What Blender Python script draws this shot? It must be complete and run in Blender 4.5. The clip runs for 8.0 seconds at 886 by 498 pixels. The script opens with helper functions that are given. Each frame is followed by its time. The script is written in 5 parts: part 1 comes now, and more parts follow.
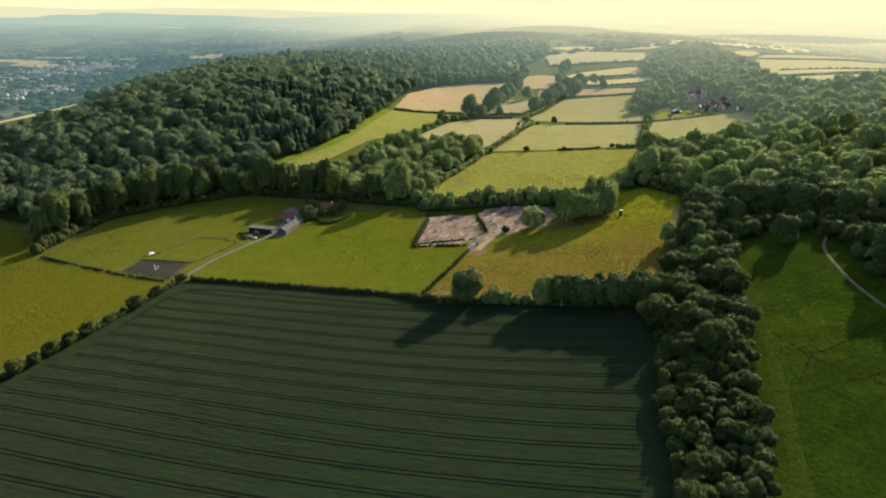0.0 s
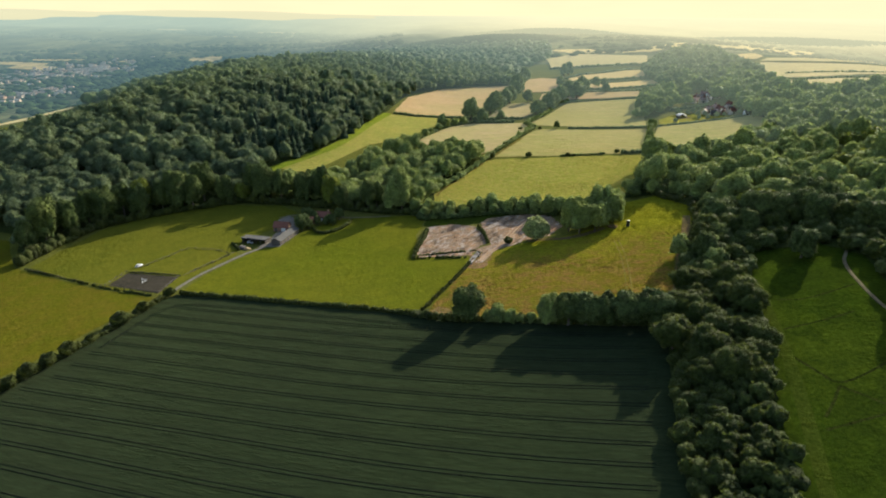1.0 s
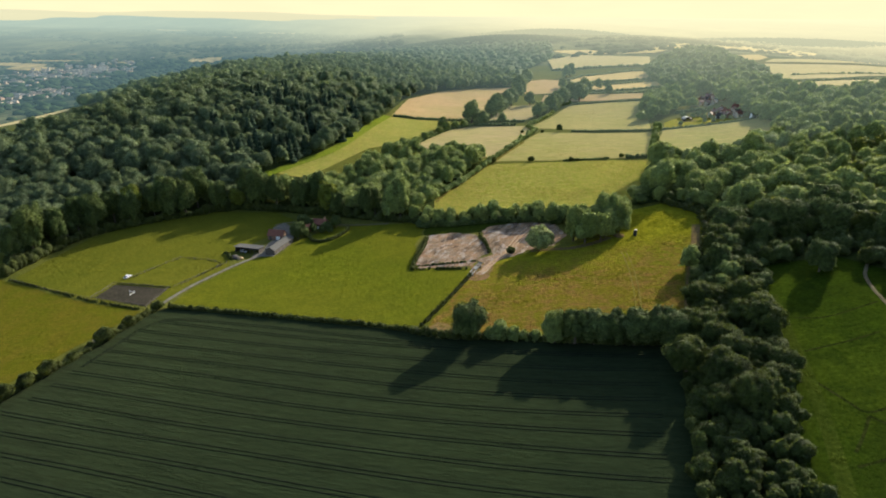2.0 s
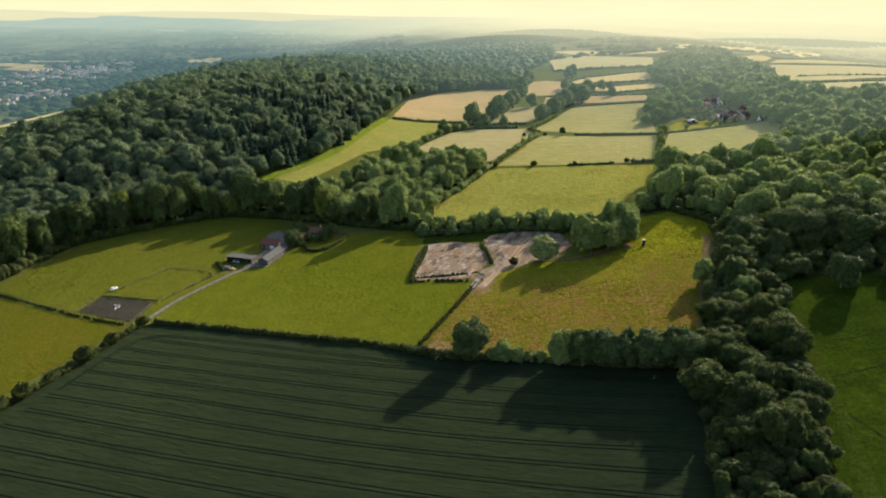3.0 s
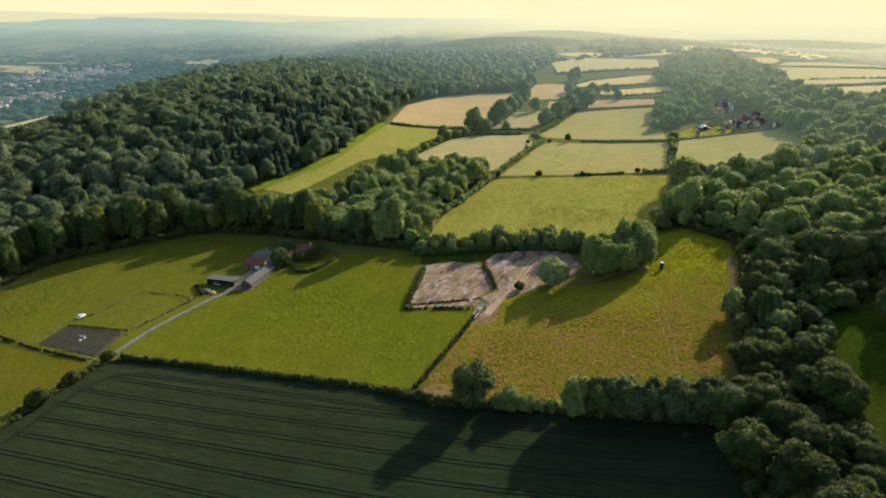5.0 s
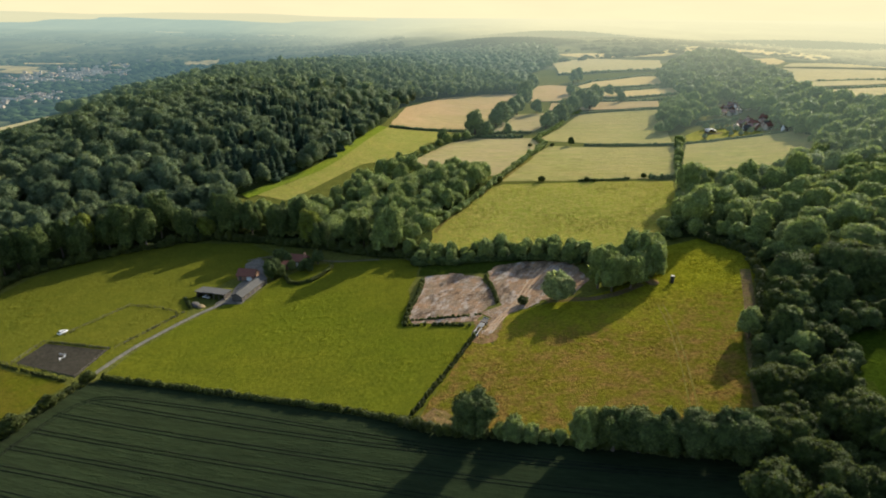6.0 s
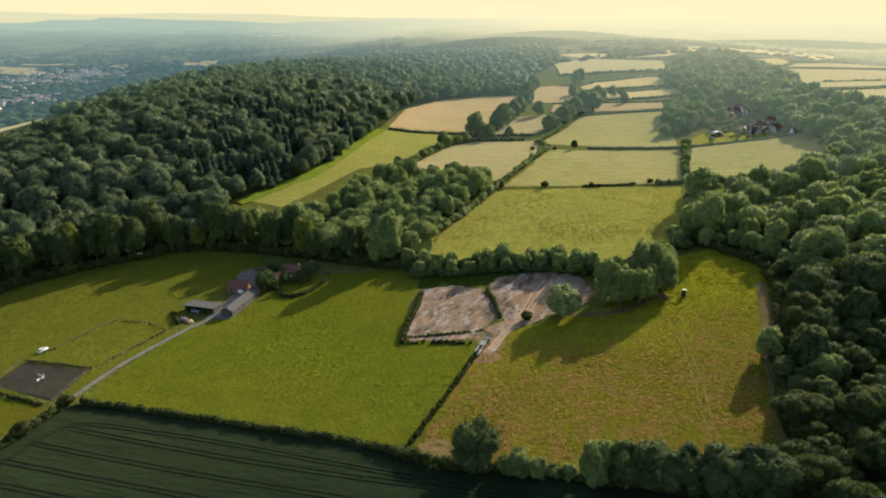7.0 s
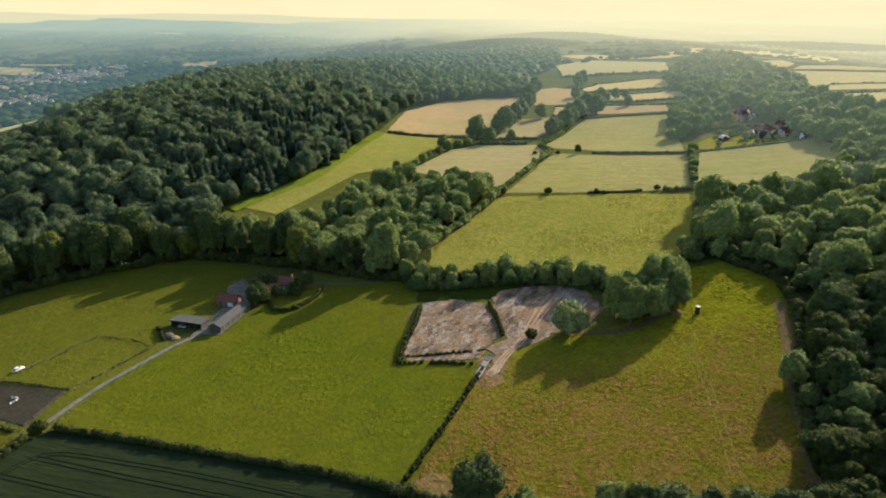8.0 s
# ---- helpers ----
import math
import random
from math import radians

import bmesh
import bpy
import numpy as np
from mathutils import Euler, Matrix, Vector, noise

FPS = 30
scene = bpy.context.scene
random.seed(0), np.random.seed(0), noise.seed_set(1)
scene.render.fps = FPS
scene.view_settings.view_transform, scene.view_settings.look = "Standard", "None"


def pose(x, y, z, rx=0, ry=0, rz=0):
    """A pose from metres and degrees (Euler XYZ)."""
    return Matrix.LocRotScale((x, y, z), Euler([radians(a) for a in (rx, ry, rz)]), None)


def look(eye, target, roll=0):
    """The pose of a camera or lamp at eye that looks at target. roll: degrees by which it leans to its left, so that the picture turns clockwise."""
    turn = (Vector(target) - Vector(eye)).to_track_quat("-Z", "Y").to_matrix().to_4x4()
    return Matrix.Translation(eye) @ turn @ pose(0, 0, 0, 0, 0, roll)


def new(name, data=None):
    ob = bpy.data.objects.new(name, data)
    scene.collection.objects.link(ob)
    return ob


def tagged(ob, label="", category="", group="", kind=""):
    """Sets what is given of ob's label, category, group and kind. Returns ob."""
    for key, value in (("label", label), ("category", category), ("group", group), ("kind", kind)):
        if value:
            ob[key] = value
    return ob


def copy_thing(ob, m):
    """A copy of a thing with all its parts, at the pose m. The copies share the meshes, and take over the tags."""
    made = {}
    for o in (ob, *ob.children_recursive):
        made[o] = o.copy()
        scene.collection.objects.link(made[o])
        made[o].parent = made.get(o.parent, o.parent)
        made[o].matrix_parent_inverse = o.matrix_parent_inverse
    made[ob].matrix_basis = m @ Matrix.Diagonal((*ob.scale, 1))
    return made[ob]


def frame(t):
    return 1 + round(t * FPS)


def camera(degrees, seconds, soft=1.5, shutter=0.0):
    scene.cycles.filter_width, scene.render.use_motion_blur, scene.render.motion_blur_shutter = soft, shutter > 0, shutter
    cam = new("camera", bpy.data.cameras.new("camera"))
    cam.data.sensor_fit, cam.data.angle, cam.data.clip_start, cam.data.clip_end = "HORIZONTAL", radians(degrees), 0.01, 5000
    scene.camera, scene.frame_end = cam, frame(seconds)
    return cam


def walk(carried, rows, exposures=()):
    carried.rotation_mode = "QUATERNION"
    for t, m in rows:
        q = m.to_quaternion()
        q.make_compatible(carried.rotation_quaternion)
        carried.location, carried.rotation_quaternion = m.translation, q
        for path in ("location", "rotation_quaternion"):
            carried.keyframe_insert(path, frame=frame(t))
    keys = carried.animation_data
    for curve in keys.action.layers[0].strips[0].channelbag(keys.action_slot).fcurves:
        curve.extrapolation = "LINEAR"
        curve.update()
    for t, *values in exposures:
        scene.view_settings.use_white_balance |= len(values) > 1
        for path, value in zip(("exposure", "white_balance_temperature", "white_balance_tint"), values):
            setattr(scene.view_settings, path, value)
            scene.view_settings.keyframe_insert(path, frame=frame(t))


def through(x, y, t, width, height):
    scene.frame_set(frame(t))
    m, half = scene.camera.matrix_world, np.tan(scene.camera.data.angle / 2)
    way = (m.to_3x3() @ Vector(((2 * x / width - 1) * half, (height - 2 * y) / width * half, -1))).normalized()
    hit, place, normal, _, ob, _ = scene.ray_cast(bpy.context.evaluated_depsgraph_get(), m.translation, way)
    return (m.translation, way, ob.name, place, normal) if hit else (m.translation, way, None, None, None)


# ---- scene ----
cam = camera(73.6, 8.0, soft=1.9)
PATH = [
    (0, (-0.167, 1.618, 99.254), (-0.171, 3.476, 98.513), 0.4),
    (0.5, (-0.133, 7.378, 99.26), (-0.138, 9.237, 98.522), 0.4),
    (1, (-0.137, 13.379, 99.427), (-0.142, 15.239, 98.692), 0.4),
    (1.5, (-0.011, 18.613, 99.653), (-0.017, 20.473, 98.919), 0.4),
    (3, (0.237, 36.178, 99.966), (0.228, 38.039, 99.233), 0.4),
    (3.5, (0.453, 41.914, 100.014), (0.443, 43.775, 99.281), 0.4),
    (4, (0.623, 47.907, 100.028), (0.612, 49.768, 99.296), 0.4),
    (4.5, (0.648, 53.627, 99.96), (0.637, 55.489, 99.23), 0.4),
    (6, (0.919, 71.398, 100.35), (0.906, 73.26, 99.621), 0.4),
    (6.5, (1.002, 76.987, 100.495), (0.988, 78.849, 99.766), 0.4),
    (7, (1.152, 83.004, 100.632), (1.137, 84.866, 99.903), 0.3),
    (7.5, (1.089, 88.794, 100.482), (1.074, 90.657, 99.754), 0.4),
    (8, (1.221, 95.225, 100.505), (1.205, 97.089, 99.778), 0.4),
]
walk(cam, [(t, look(eye, target, roll)) for t, eye, target, roll in PATH],
     exposures=[(0.0, 0.95), (4.0, 0.9), (8.0, 0.82)])

from mathutils.geometry import delaunay_2d_cdt

# ---- light: low sun ahead and to the right, hazy summer sky ----
SUN_ELEV, SUN_AZ = radians(23), radians(38)
world = bpy.data.worlds.new("sky")
scene.world = world
world.use_nodes = True
wn = world.node_tree.nodes
sky = wn.new("ShaderNodeTexSky")
sky.sky_type, sky.sun_disc = "NISHITA", False
sky.sun_elevation, sky.sun_rotation = SUN_ELEV, SUN_AZ
sky.dust_density, sky.air_density, sky.altitude = 2.0, 1.0, 150
world.node_tree.links.new(sky.outputs[0], wn["Background"].inputs[0])
wn["Background"].inputs[1].default_value = 0.125
sun = bpy.data.lights.new("sun", "SUN")
sun.energy, sun.angle, sun.color = 4.0, radians(0.6), (1.0, 0.92, 0.75)
sun_ob = new("sun", sun)
sun_dir = Vector((math.sin(SUN_AZ) * math.cos(SUN_ELEV), math.cos(SUN_AZ) * math.cos(SUN_ELEV), math.sin(SUN_ELEV)))
sun_ob.matrix_world = look(sun_dir * 400, (0, 0, 0))


# ---- materials ----
class Nodes:
    """A small wrapper to write node trees in few lines."""

    def __init__(self, name):
        self.mat = bpy.data.materials.new(name)
        self.mat.use_nodes = True
        self.tree = self.mat.node_tree
        self.tree.nodes.clear()

    def add(self, kind, **inputs):
        n = self.tree.nodes.new("ShaderNode" + kind)
        for key, v in inputs.items():
            slot = n.inputs[int(key[1:])] if key[0] == "i" and key[1:].isdigit() else n.inputs[key.replace("_", " ")]
            if isinstance(v, bpy.types.NodeSocket):
                self.tree.links.new(v, slot)
            else:
                slot.default_value = v
        return n

    def mix(self, fac, a, b, mode="MIX"):
        n = self.tree.nodes.new("ShaderNodeMix")
        n.data_type, n.blend_type = "RGBA", mode
        for k, v in ((0, fac), (6, a), (7, b)):
            if isinstance(v, bpy.types.NodeSocket):
                self.tree.links.new(v, n.inputs[k])
            else:
                n.inputs[k].default_value = v if k == 0 else (*v, 1)
        return n.outputs[2]

    def ramp(self, fac, lo, hi):
        n = self.add("MapRange", Value=fac, From_Min=lo, From_Max=hi)
        return n.outputs[0]

    def noise(self, vec, scale, detail=4.0, rough=0.55):
        return self.add("TexNoise", Vector=vec, Scale=scale, Detail=detail, Roughness=rough).outputs[0]

    def math(self, op, a, b=0.0):
        n = self.tree.nodes.new("ShaderNodeMath")
        n.operation = op
        for k, v in ((0, a), (1, b)):
            if isinstance(v, bpy.types.NodeSocket):
                self.tree.links.new(v, n.inputs[k])
            else:
                n.inputs[k].default_value = v
        return n.outputs[0]

    def done(self, shader):
        out = self.tree.nodes.new("ShaderNodeOutputMaterial")
        self.tree.links.new(shader.outputs[0], out.inputs[0])
        return self.mat


def ground_mat(name, a, b, c, large=0.02, small=0.25, patch=0.5, rough=1.0, bump=0.35, grain=0.9, streak=None, tone=0.5, sheen=0.0, rows=0.0, fleck=0.85, distant=False, end=None):
    """Soil or grass: two tints in large drifts, a third in small patches, tufts and fine relief. streak: a heading
    along which it is drawn out.
    end: a brighter green tint that takes over from one y to another."""
    n = Nodes(name)
    pos = n.add("NewGeometry").outputs[0]
    vec = pos
    if streak is not None:
        turned = n.add("Mapping", Vector=pos, Rotation=(0, 0, radians(-streak))).outputs[0]
        vec = n.add("Mapping", Vector=turned, Scale=(0.14, 1, 1)).outputs[0]
    big = n.ramp(n.noise(pos, large, 6, 0.6), 0.38, 0.62)
    mid = n.ramp(n.noise(vec, small, 6, 0.7), 0.42, 0.62)
    tufts = n.ramp(n.noise(vec, small * 2.2, 5, 0.7), 0.5, 0.72)
    clumps = n.math("MULTIPLY", tufts, n.ramp(n.noise(pos, large * 1.7, 4), 0.42, 0.62))
    fine = n.noise(vec, grain, 6, 0.75)
    col = n.mix(big, a, b)
    col = n.mix(n.math("MULTIPLY", mid, patch), col, c)
    if end:
        along = n.math("ADD", n.add("SeparateXYZ", Vector=pos).outputs[1], n.math("MULTIPLY", n.noise(pos, 0.035, 4), 70.0))
        col = n.mix(n.ramp(along, end[1] + 35, end[2] + 35), col, n.mix(mid, end[0], tuple(v * 0.75 for v in end[0])))
    col = n.mix(n.math("MULTIPLY", clumps, tone), col, n.mix(1.0, col, (1.5, 1.4, 1.2), "MULTIPLY"))
    col = n.mix(fleck, col, n.mix(n.ramp(fine, 0.28, 0.72), (0.5, 0.52, 0.5), (1.45, 1.43, 1.4)), "MULTIPLY")
    if rows:
        lines = n.noise(n.add("Mapping", Vector=turned, Scale=(0.012, 1, 0.0)).outputs[0], 0.9, 3, 0.6)
        col = n.mix(rows, col, n.mix(n.ramp(lines, 0.35, 0.65), (0.6, 0.6, 0.6), (1.4, 1.4, 1.35)), "MULTIPLY")
    tuft = n.math("ADD", n.noise(vec, grain * 0.7, 7, 0.75), clumps)
    relief = n.add("Bump", Strength=1.0, Distance=bump, Height=tuft).outputs[0]
    turf = n.add("BsdfPrincipled", Base_Color=col, Roughness=rough, Normal=relief, Specular_IOR_Level=0.0, Sheen_Weight=sheen, Sheen_Roughness=0.6, Sheen_Tint=(1.0, 0.9, 0.55, 1))
    return n.done(painted_air(n, turf) if distant else turf)


def earth_mat(name):
    """Scraped ground: orange-brown and grey soil, chalky smears drawn out by a blade, dark damp spots and churned relief."""
    n = Nodes(name)
    pos = n.add("NewGeometry").outputs[0]
    warp = n.add("TexNoise", Vector=pos, Scale=0.2, Detail=5.0).outputs[1]
    vec = n.add("MixRGB", i0=1.6, i1=pos, i2=warp)
    vec.blend_type = "ADD"
    v = vec.outputs[0]
    smear = n.add("Mapping", Vector=n.add("Mapping", Vector=v, Rotation=(0, 0, radians(-62))).outputs[0], Scale=(0.5, 1, 1)).outputs[0]
    col = n.mix(n.ramp(n.noise(v, 0.14, 7, 0.7), 0.4, 0.6), (0.34, 0.21, 0.12), (0.235, 0.18, 0.125))
    col = n.mix(n.math("MULTIPLY", n.ramp(n.noise(smear, 0.3, 8, 0.75), 0.5, 0.62), 0.85), col, (0.46, 0.415, 0.36))
    col = n.mix(n.math("MULTIPLY", n.ramp(n.noise(smear, 0.22, 7, 0.75), 0.5, 0.61), 0.85), col, (0.1, 0.075, 0.052))
    col = n.mix(n.math("MULTIPLY", n.ramp(n.noise(v, 0.3, 7, 0.75), 0.6, 0.68), 0.8), col, (0.1, 0.115, 0.03))
    fine = n.noise(pos, 1.2, 7, 0.75)
    col = n.mix(0.85, col, n.mix(n.ramp(fine, 0.3, 0.7), (0.5, 0.48, 0.46), (1.45, 1.45, 1.45)), "MULTIPLY")
    relief = n.add("Bump", Strength=1.0, Distance=0.9, Height=n.noise(smear, 0.8, 8, 0.75)).outputs[0]
    return n.done(n.add("BsdfPrincipled", Base_Color=col, Roughness=1.0, Normal=relief, Specular_IOR_Level=0.0))


def leaf_mat(name, a, b, through, gloss=0.7, size=0.09, sheen=0.2, distant=False):
    """Foliage that lets some light through; tint drifts from tree to tree, bough to bough and leaf to leaf."""
    n = Nodes(name)
    geo = n.add("NewGeometry")
    rnd = n.add("ObjectInfo").outputs["Random"]
    island = geo.outputs["Random Per Island"]
    drift = n.ramp(n.noise(geo.outputs[0], size, 3), 0.3, 0.7)
    fac = n.math("ADD", n.math("MULTIPLY", drift, 0.6), n.math("MULTIPLY", rnd, 0.4))
    col = n.mix(fac, a, b)
    warm = n.ramp(n.noise(geo.outputs[0], size * 0.55, 2), 0.5, 0.68)
    col = n.mix(n.math("MULTIPLY", warm, 0.35), col, n.mix(1.0, col, (1.35, 1.15, 0.75), "MULTIPLY"))
    col = n.mix(0.8, col, n.mix(island, (0.5, 0.53, 0.52), (1.55, 1.5, 1.4)), "MULTIPLY")
    clump = n.noise(geo.outputs[0], 0.75, 4, 0.65)
    fine = n.noise(geo.outputs[0], 2.4, 5, 0.75)
    col = n.mix(0.75, col, n.mix(n.ramp(clump, 0.34, 0.66), (0.4, 0.42, 0.46), (1.55, 1.52, 1.35)), "MULTIPLY")
    col = n.mix(0.8, col, n.mix(n.ramp(fine, 0.32, 0.68), (0.4, 0.4, 0.42), (1.6, 1.6, 1.5)), "MULTIPLY")
    high = n.math("ADD", n.math("MULTIPLY", clump, 1.3), n.math("MULTIPLY", fine, 0.6))
    relief = n.add("Bump", Strength=1.0, Distance=0.8, Height=high).outputs[0]
    p = n.add("BsdfPrincipled", Base_Color=col, Roughness=gloss, Normal=relief, Specular_IOR_Level=0.09, Sheen_Weight=sheen, Sheen_Roughness=0.5, Sheen_Tint=(0.85, 0.9, 0.5, 1))
    t = n.add("BsdfTranslucent", Color=n.mix(0.6, col, through), Normal=relief)
    both = n.add("MixShader", i0=0.33, i1=p.outputs[0], i2=t.outputs[0])
    return n.done(painted_air(n, both) if distant else both)


def plain_mat(name, a, b, rough=0.7, scale=1.5, metal=0.0, bump=0.02):
    n = Nodes(name)
    pos = n.add("TexCoord").outputs["Object"]
    mask = n.ramp(n.noise(pos, scale, 6, 0.65), 0.3, 0.7)
    grime = n.ramp(n.noise(pos, scale * 7, 4), 0.3, 0.75)
    col = n.mix(mask, a, b)
    col = n.mix(0.5, col, n.mix(grime, (0.7, 0.68, 0.65), (1.15, 1.15, 1.15)), "MULTIPLY")
    relief = n.add("Bump", Strength=0.6, Distance=bump, Height=grime).outputs[0]
    return n.done(n.add("BsdfPrincipled", Base_Color=col, Roughness=rough, Metallic=metal, Normal=relief))


def painted_air(n, shader, air=None):
    """Haze painted in as a glow that grows with distance from the origin: blue-grey at first, pale in the west and
    creamy towards the sun at the skyline.
    """
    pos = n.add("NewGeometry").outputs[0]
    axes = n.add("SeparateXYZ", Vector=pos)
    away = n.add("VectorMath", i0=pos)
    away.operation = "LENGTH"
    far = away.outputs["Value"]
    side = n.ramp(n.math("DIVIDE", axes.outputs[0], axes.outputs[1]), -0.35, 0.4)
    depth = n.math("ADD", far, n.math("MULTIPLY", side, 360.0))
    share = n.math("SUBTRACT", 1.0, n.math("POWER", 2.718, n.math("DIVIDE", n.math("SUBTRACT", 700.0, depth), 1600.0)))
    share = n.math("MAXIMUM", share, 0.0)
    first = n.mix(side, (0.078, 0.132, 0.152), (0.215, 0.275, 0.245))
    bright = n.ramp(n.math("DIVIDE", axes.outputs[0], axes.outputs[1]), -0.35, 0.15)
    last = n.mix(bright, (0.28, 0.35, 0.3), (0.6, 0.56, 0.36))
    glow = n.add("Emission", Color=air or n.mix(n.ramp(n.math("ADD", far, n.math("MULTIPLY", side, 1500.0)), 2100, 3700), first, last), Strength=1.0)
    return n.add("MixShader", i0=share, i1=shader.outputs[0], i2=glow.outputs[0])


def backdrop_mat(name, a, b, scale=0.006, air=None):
    """Land kilometres away: two tints in drifts, with clumps and hedges as fine grain, under a painted haze glow."""
    n = Nodes(name)
    pos = n.add("NewGeometry").outputs[0]
    vec = n.add("Mapping", Vector=pos, Scale=(1, 0.45, 1)).outputs[0]
    col = n.mix(n.ramp(n.noise(vec, scale, 7, 0.65), 0.4, 0.62), a, b)
    clumps = n.noise(n.add("Mapping", Vector=pos, Scale=(1, 0.3, 1)).outputs[0], 0.03, 6, 0.75)
    col = n.mix(0.8, col, n.mix(n.ramp(clumps, 0.32, 0.68), (0.4, 0.45, 0.5), (1.6, 1.55, 1.45)), "MULTIPLY")
    return n.done(painted_air(n, n.add("BsdfDiffuse", Color=col), air and (*air, 1)))


TRAM = -15.0  # heading of the drilled rows, degrees
M_GROUND = ground_mat("rough_grass", (0.1, 0.11, 0.022), (0.135, 0.13, 0.032), (0.08, 0.09, 0.02), 0.006, 0.12, 0.6, distant=True)
M_FLOOR = ground_mat("woodland_floor", (0.0325, 0.048, 0.0132), (0.0455, 0.064, 0.0165), (0.065, 0.064, 0.0275), distant=True)
M_CROP = ground_mat("green_cereal", (0.0159, 0.0259, 0.0117), (0.0206, 0.0321, 0.0134), (0.0119, 0.0199, 0.0098), 0.012, 0.35, 0.5, 1.0, 0.2, 1.2, TRAM, 0.2, rows=0.22, sheen=0.02)
M_TRACKS = ground_mat("track_soil_and_shade", (0.0125, 0.019, 0.0115), (0.0155, 0.022, 0.0118), (0.0203, 0.0214, 0.016))
M_MEADOW = ground_mat("meadow_grass", (0.0911, 0.108, 0.00922), (0.121, 0.122, 0.0123), (0.0694, 0.0809, 0.00922), 0.012, 0.13, 0.4, tone=0.45, fleck=0.5)
M_PADDOCK = ground_mat("grazed_grass", (0.0958, 0.104, 0.0121), (0.115, 0.115, 0.015), (0.0712, 0.0825, 0.0105), 0.014, 0.15, 0.38, fleck=0.5, tone=0.35)
M_OCHRE = ground_mat("dry_seeding_grass", (0.158, 0.13, 0.016), (0.112, 0.12, 0.012), (0.2, 0.118, 0.037), 0.022, 0.2, 0.85, 1.0, 0.8, 1.0, fleck=1.0, end=((0.2, 0.2, 0.015), 232, 268))
M_YELLOW = ground_mat("buttercup_meadow", (0.095, 0.092, 0.009), (0.076, 0.09, 0.0075), (0.13, 0.092, 0.018), 0.02, 0.12, 0.35, fleck=0.65)
M_DOWN = ground_mat("sloping_pasture", (0.029, 0.05, 0.005), (0.041, 0.061, 0.0063), (0.023, 0.037, 0.005), 0.02, 0.09, 0.9, tone=0.9)
M_ROUGH = ground_mat("tussock_grass", (0.24, 0.24, 0.032), (0.2, 0.218, 0.024), (0.32, 0.262, 0.06), 0.015, 0.3, 0.8, 1.0, 0.9, 0.9, sheen=0.06)
M_HAY = ground_mat("ripening_hay", (0.265, 0.234, 0.066), (0.22, 0.217, 0.05), (0.325, 0.256, 0.095), 0.012, 0.2, 0.7, streak=-12.0, sheen=0.1, distant=True)
M_PINK = ground_mat("pale_dry_grass", (0.32, 0.25, 0.115), (0.26, 0.24, 0.08), (0.37, 0.27, 0.145), 0.012, 0.16, 0.6, streak=-8.0, sheen=0.1, distant=True)
M_BARLEY = ground_mat("ripe_barley", (0.52, 0.37, 0.14), (0.47, 0.35, 0.13), (0.56, 0.39, 0.16), 0.01, 0.08, 0.5, streak=-5.0, sheen=0.1, distant=True)
M_PINK_FAR = ground_mat("distant_dry_grass", (0.38, 0.25, 0.11), (0.3, 0.235, 0.08), (0.42, 0.28, 0.145), 0.012, 0.12, 0.6, sheen=0.1, streak=-5.0, distant=True)
M_MARGIN = ground_mat("bright_margin_grass", (0.15, 0.2, 0.02), (0.18, 0.22, 0.028), (0.13, 0.17, 0.02), 0.02, 0.15, 0.5)
M_PASTURE = ground_mat("pale_pasture", (0.225, 0.215, 0.036), (0.185, 0.2, 0.03), (0.28, 0.235, 0.06), 0.012, 0.15, 0.6, sheen=0.06)
M_BARE = ground_mat("brown_gateway_earth", (0.24, 0.14, 0.075), (0.2, 0.13, 0.06), (0.13, 0.115, 0.03), 0.1, 0.35, 0.7)
M_STUBBLE = ground_mat("pale_stubble", (0.43, 0.335, 0.14), (0.37, 0.305, 0.11), (0.48, 0.37, 0.17), 0.008, 0.07, 0.6, streak=-5.0, sheen=0.15, distant=True)
M_YARD = ground_mat("muddy_yard_concrete", (0.17, 0.155, 0.13), (0.21, 0.19, 0.16), (0.11, 0.095, 0.07), 0.1, 0.5, 0.6)
M_DIRT = earth_mat("bare_earth")
M_PATH = ground_mat("trodden_earth", (0.15, 0.13, 0.08), (0.125, 0.108, 0.066), (0.18, 0.155, 0.1), 0.1, 0.5, 0.5)
M_LINE = ground_mat("pressed_grass", (0.0182, 0.026, 0.0052), (0.0234, 0.0325, 0.0065), (0.039, 0.0416, 0.013), 0.1, 0.4, 0.6)
M_VERGE = ground_mat("mown_verge", (0.0387, 0.0548, 0.008), (0.0461, 0.0618, 0.00898), (0.0277, 0.0442, 0.006), 0.05, 0.2, 0.6)
M_TRAIL = ground_mat("pale_churned_earth", (0.42, 0.27, 0.16), (0.36, 0.24, 0.15), (0.48, 0.36, 0.25), 0.1, 0.3, 0.7)
M_RUT = ground_mat("flattened_grass", (0.2, 0.155, 0.055), (0.17, 0.14, 0.035), (0.14, 0.13, 0.02), 0.1, 0.3, 0.8)
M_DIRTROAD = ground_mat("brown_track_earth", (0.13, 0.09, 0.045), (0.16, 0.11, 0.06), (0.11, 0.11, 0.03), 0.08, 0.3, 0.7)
M_TARMAC = ground_mat("worn_tarmac", (0.156, 0.148, 0.129), (0.203, 0.187, 0.156), (0.125, 0.117, 0.0936), 0.1, 0.6, 0.5, 1.0, 0.03)
M_ARENA = ground_mat("dark_arena_sand", (0.042, 0.038, 0.028), (0.052, 0.046, 0.034), (0.062, 0.054, 0.041), 0.06, 0.4, 0.5, 0.95, 0.1)
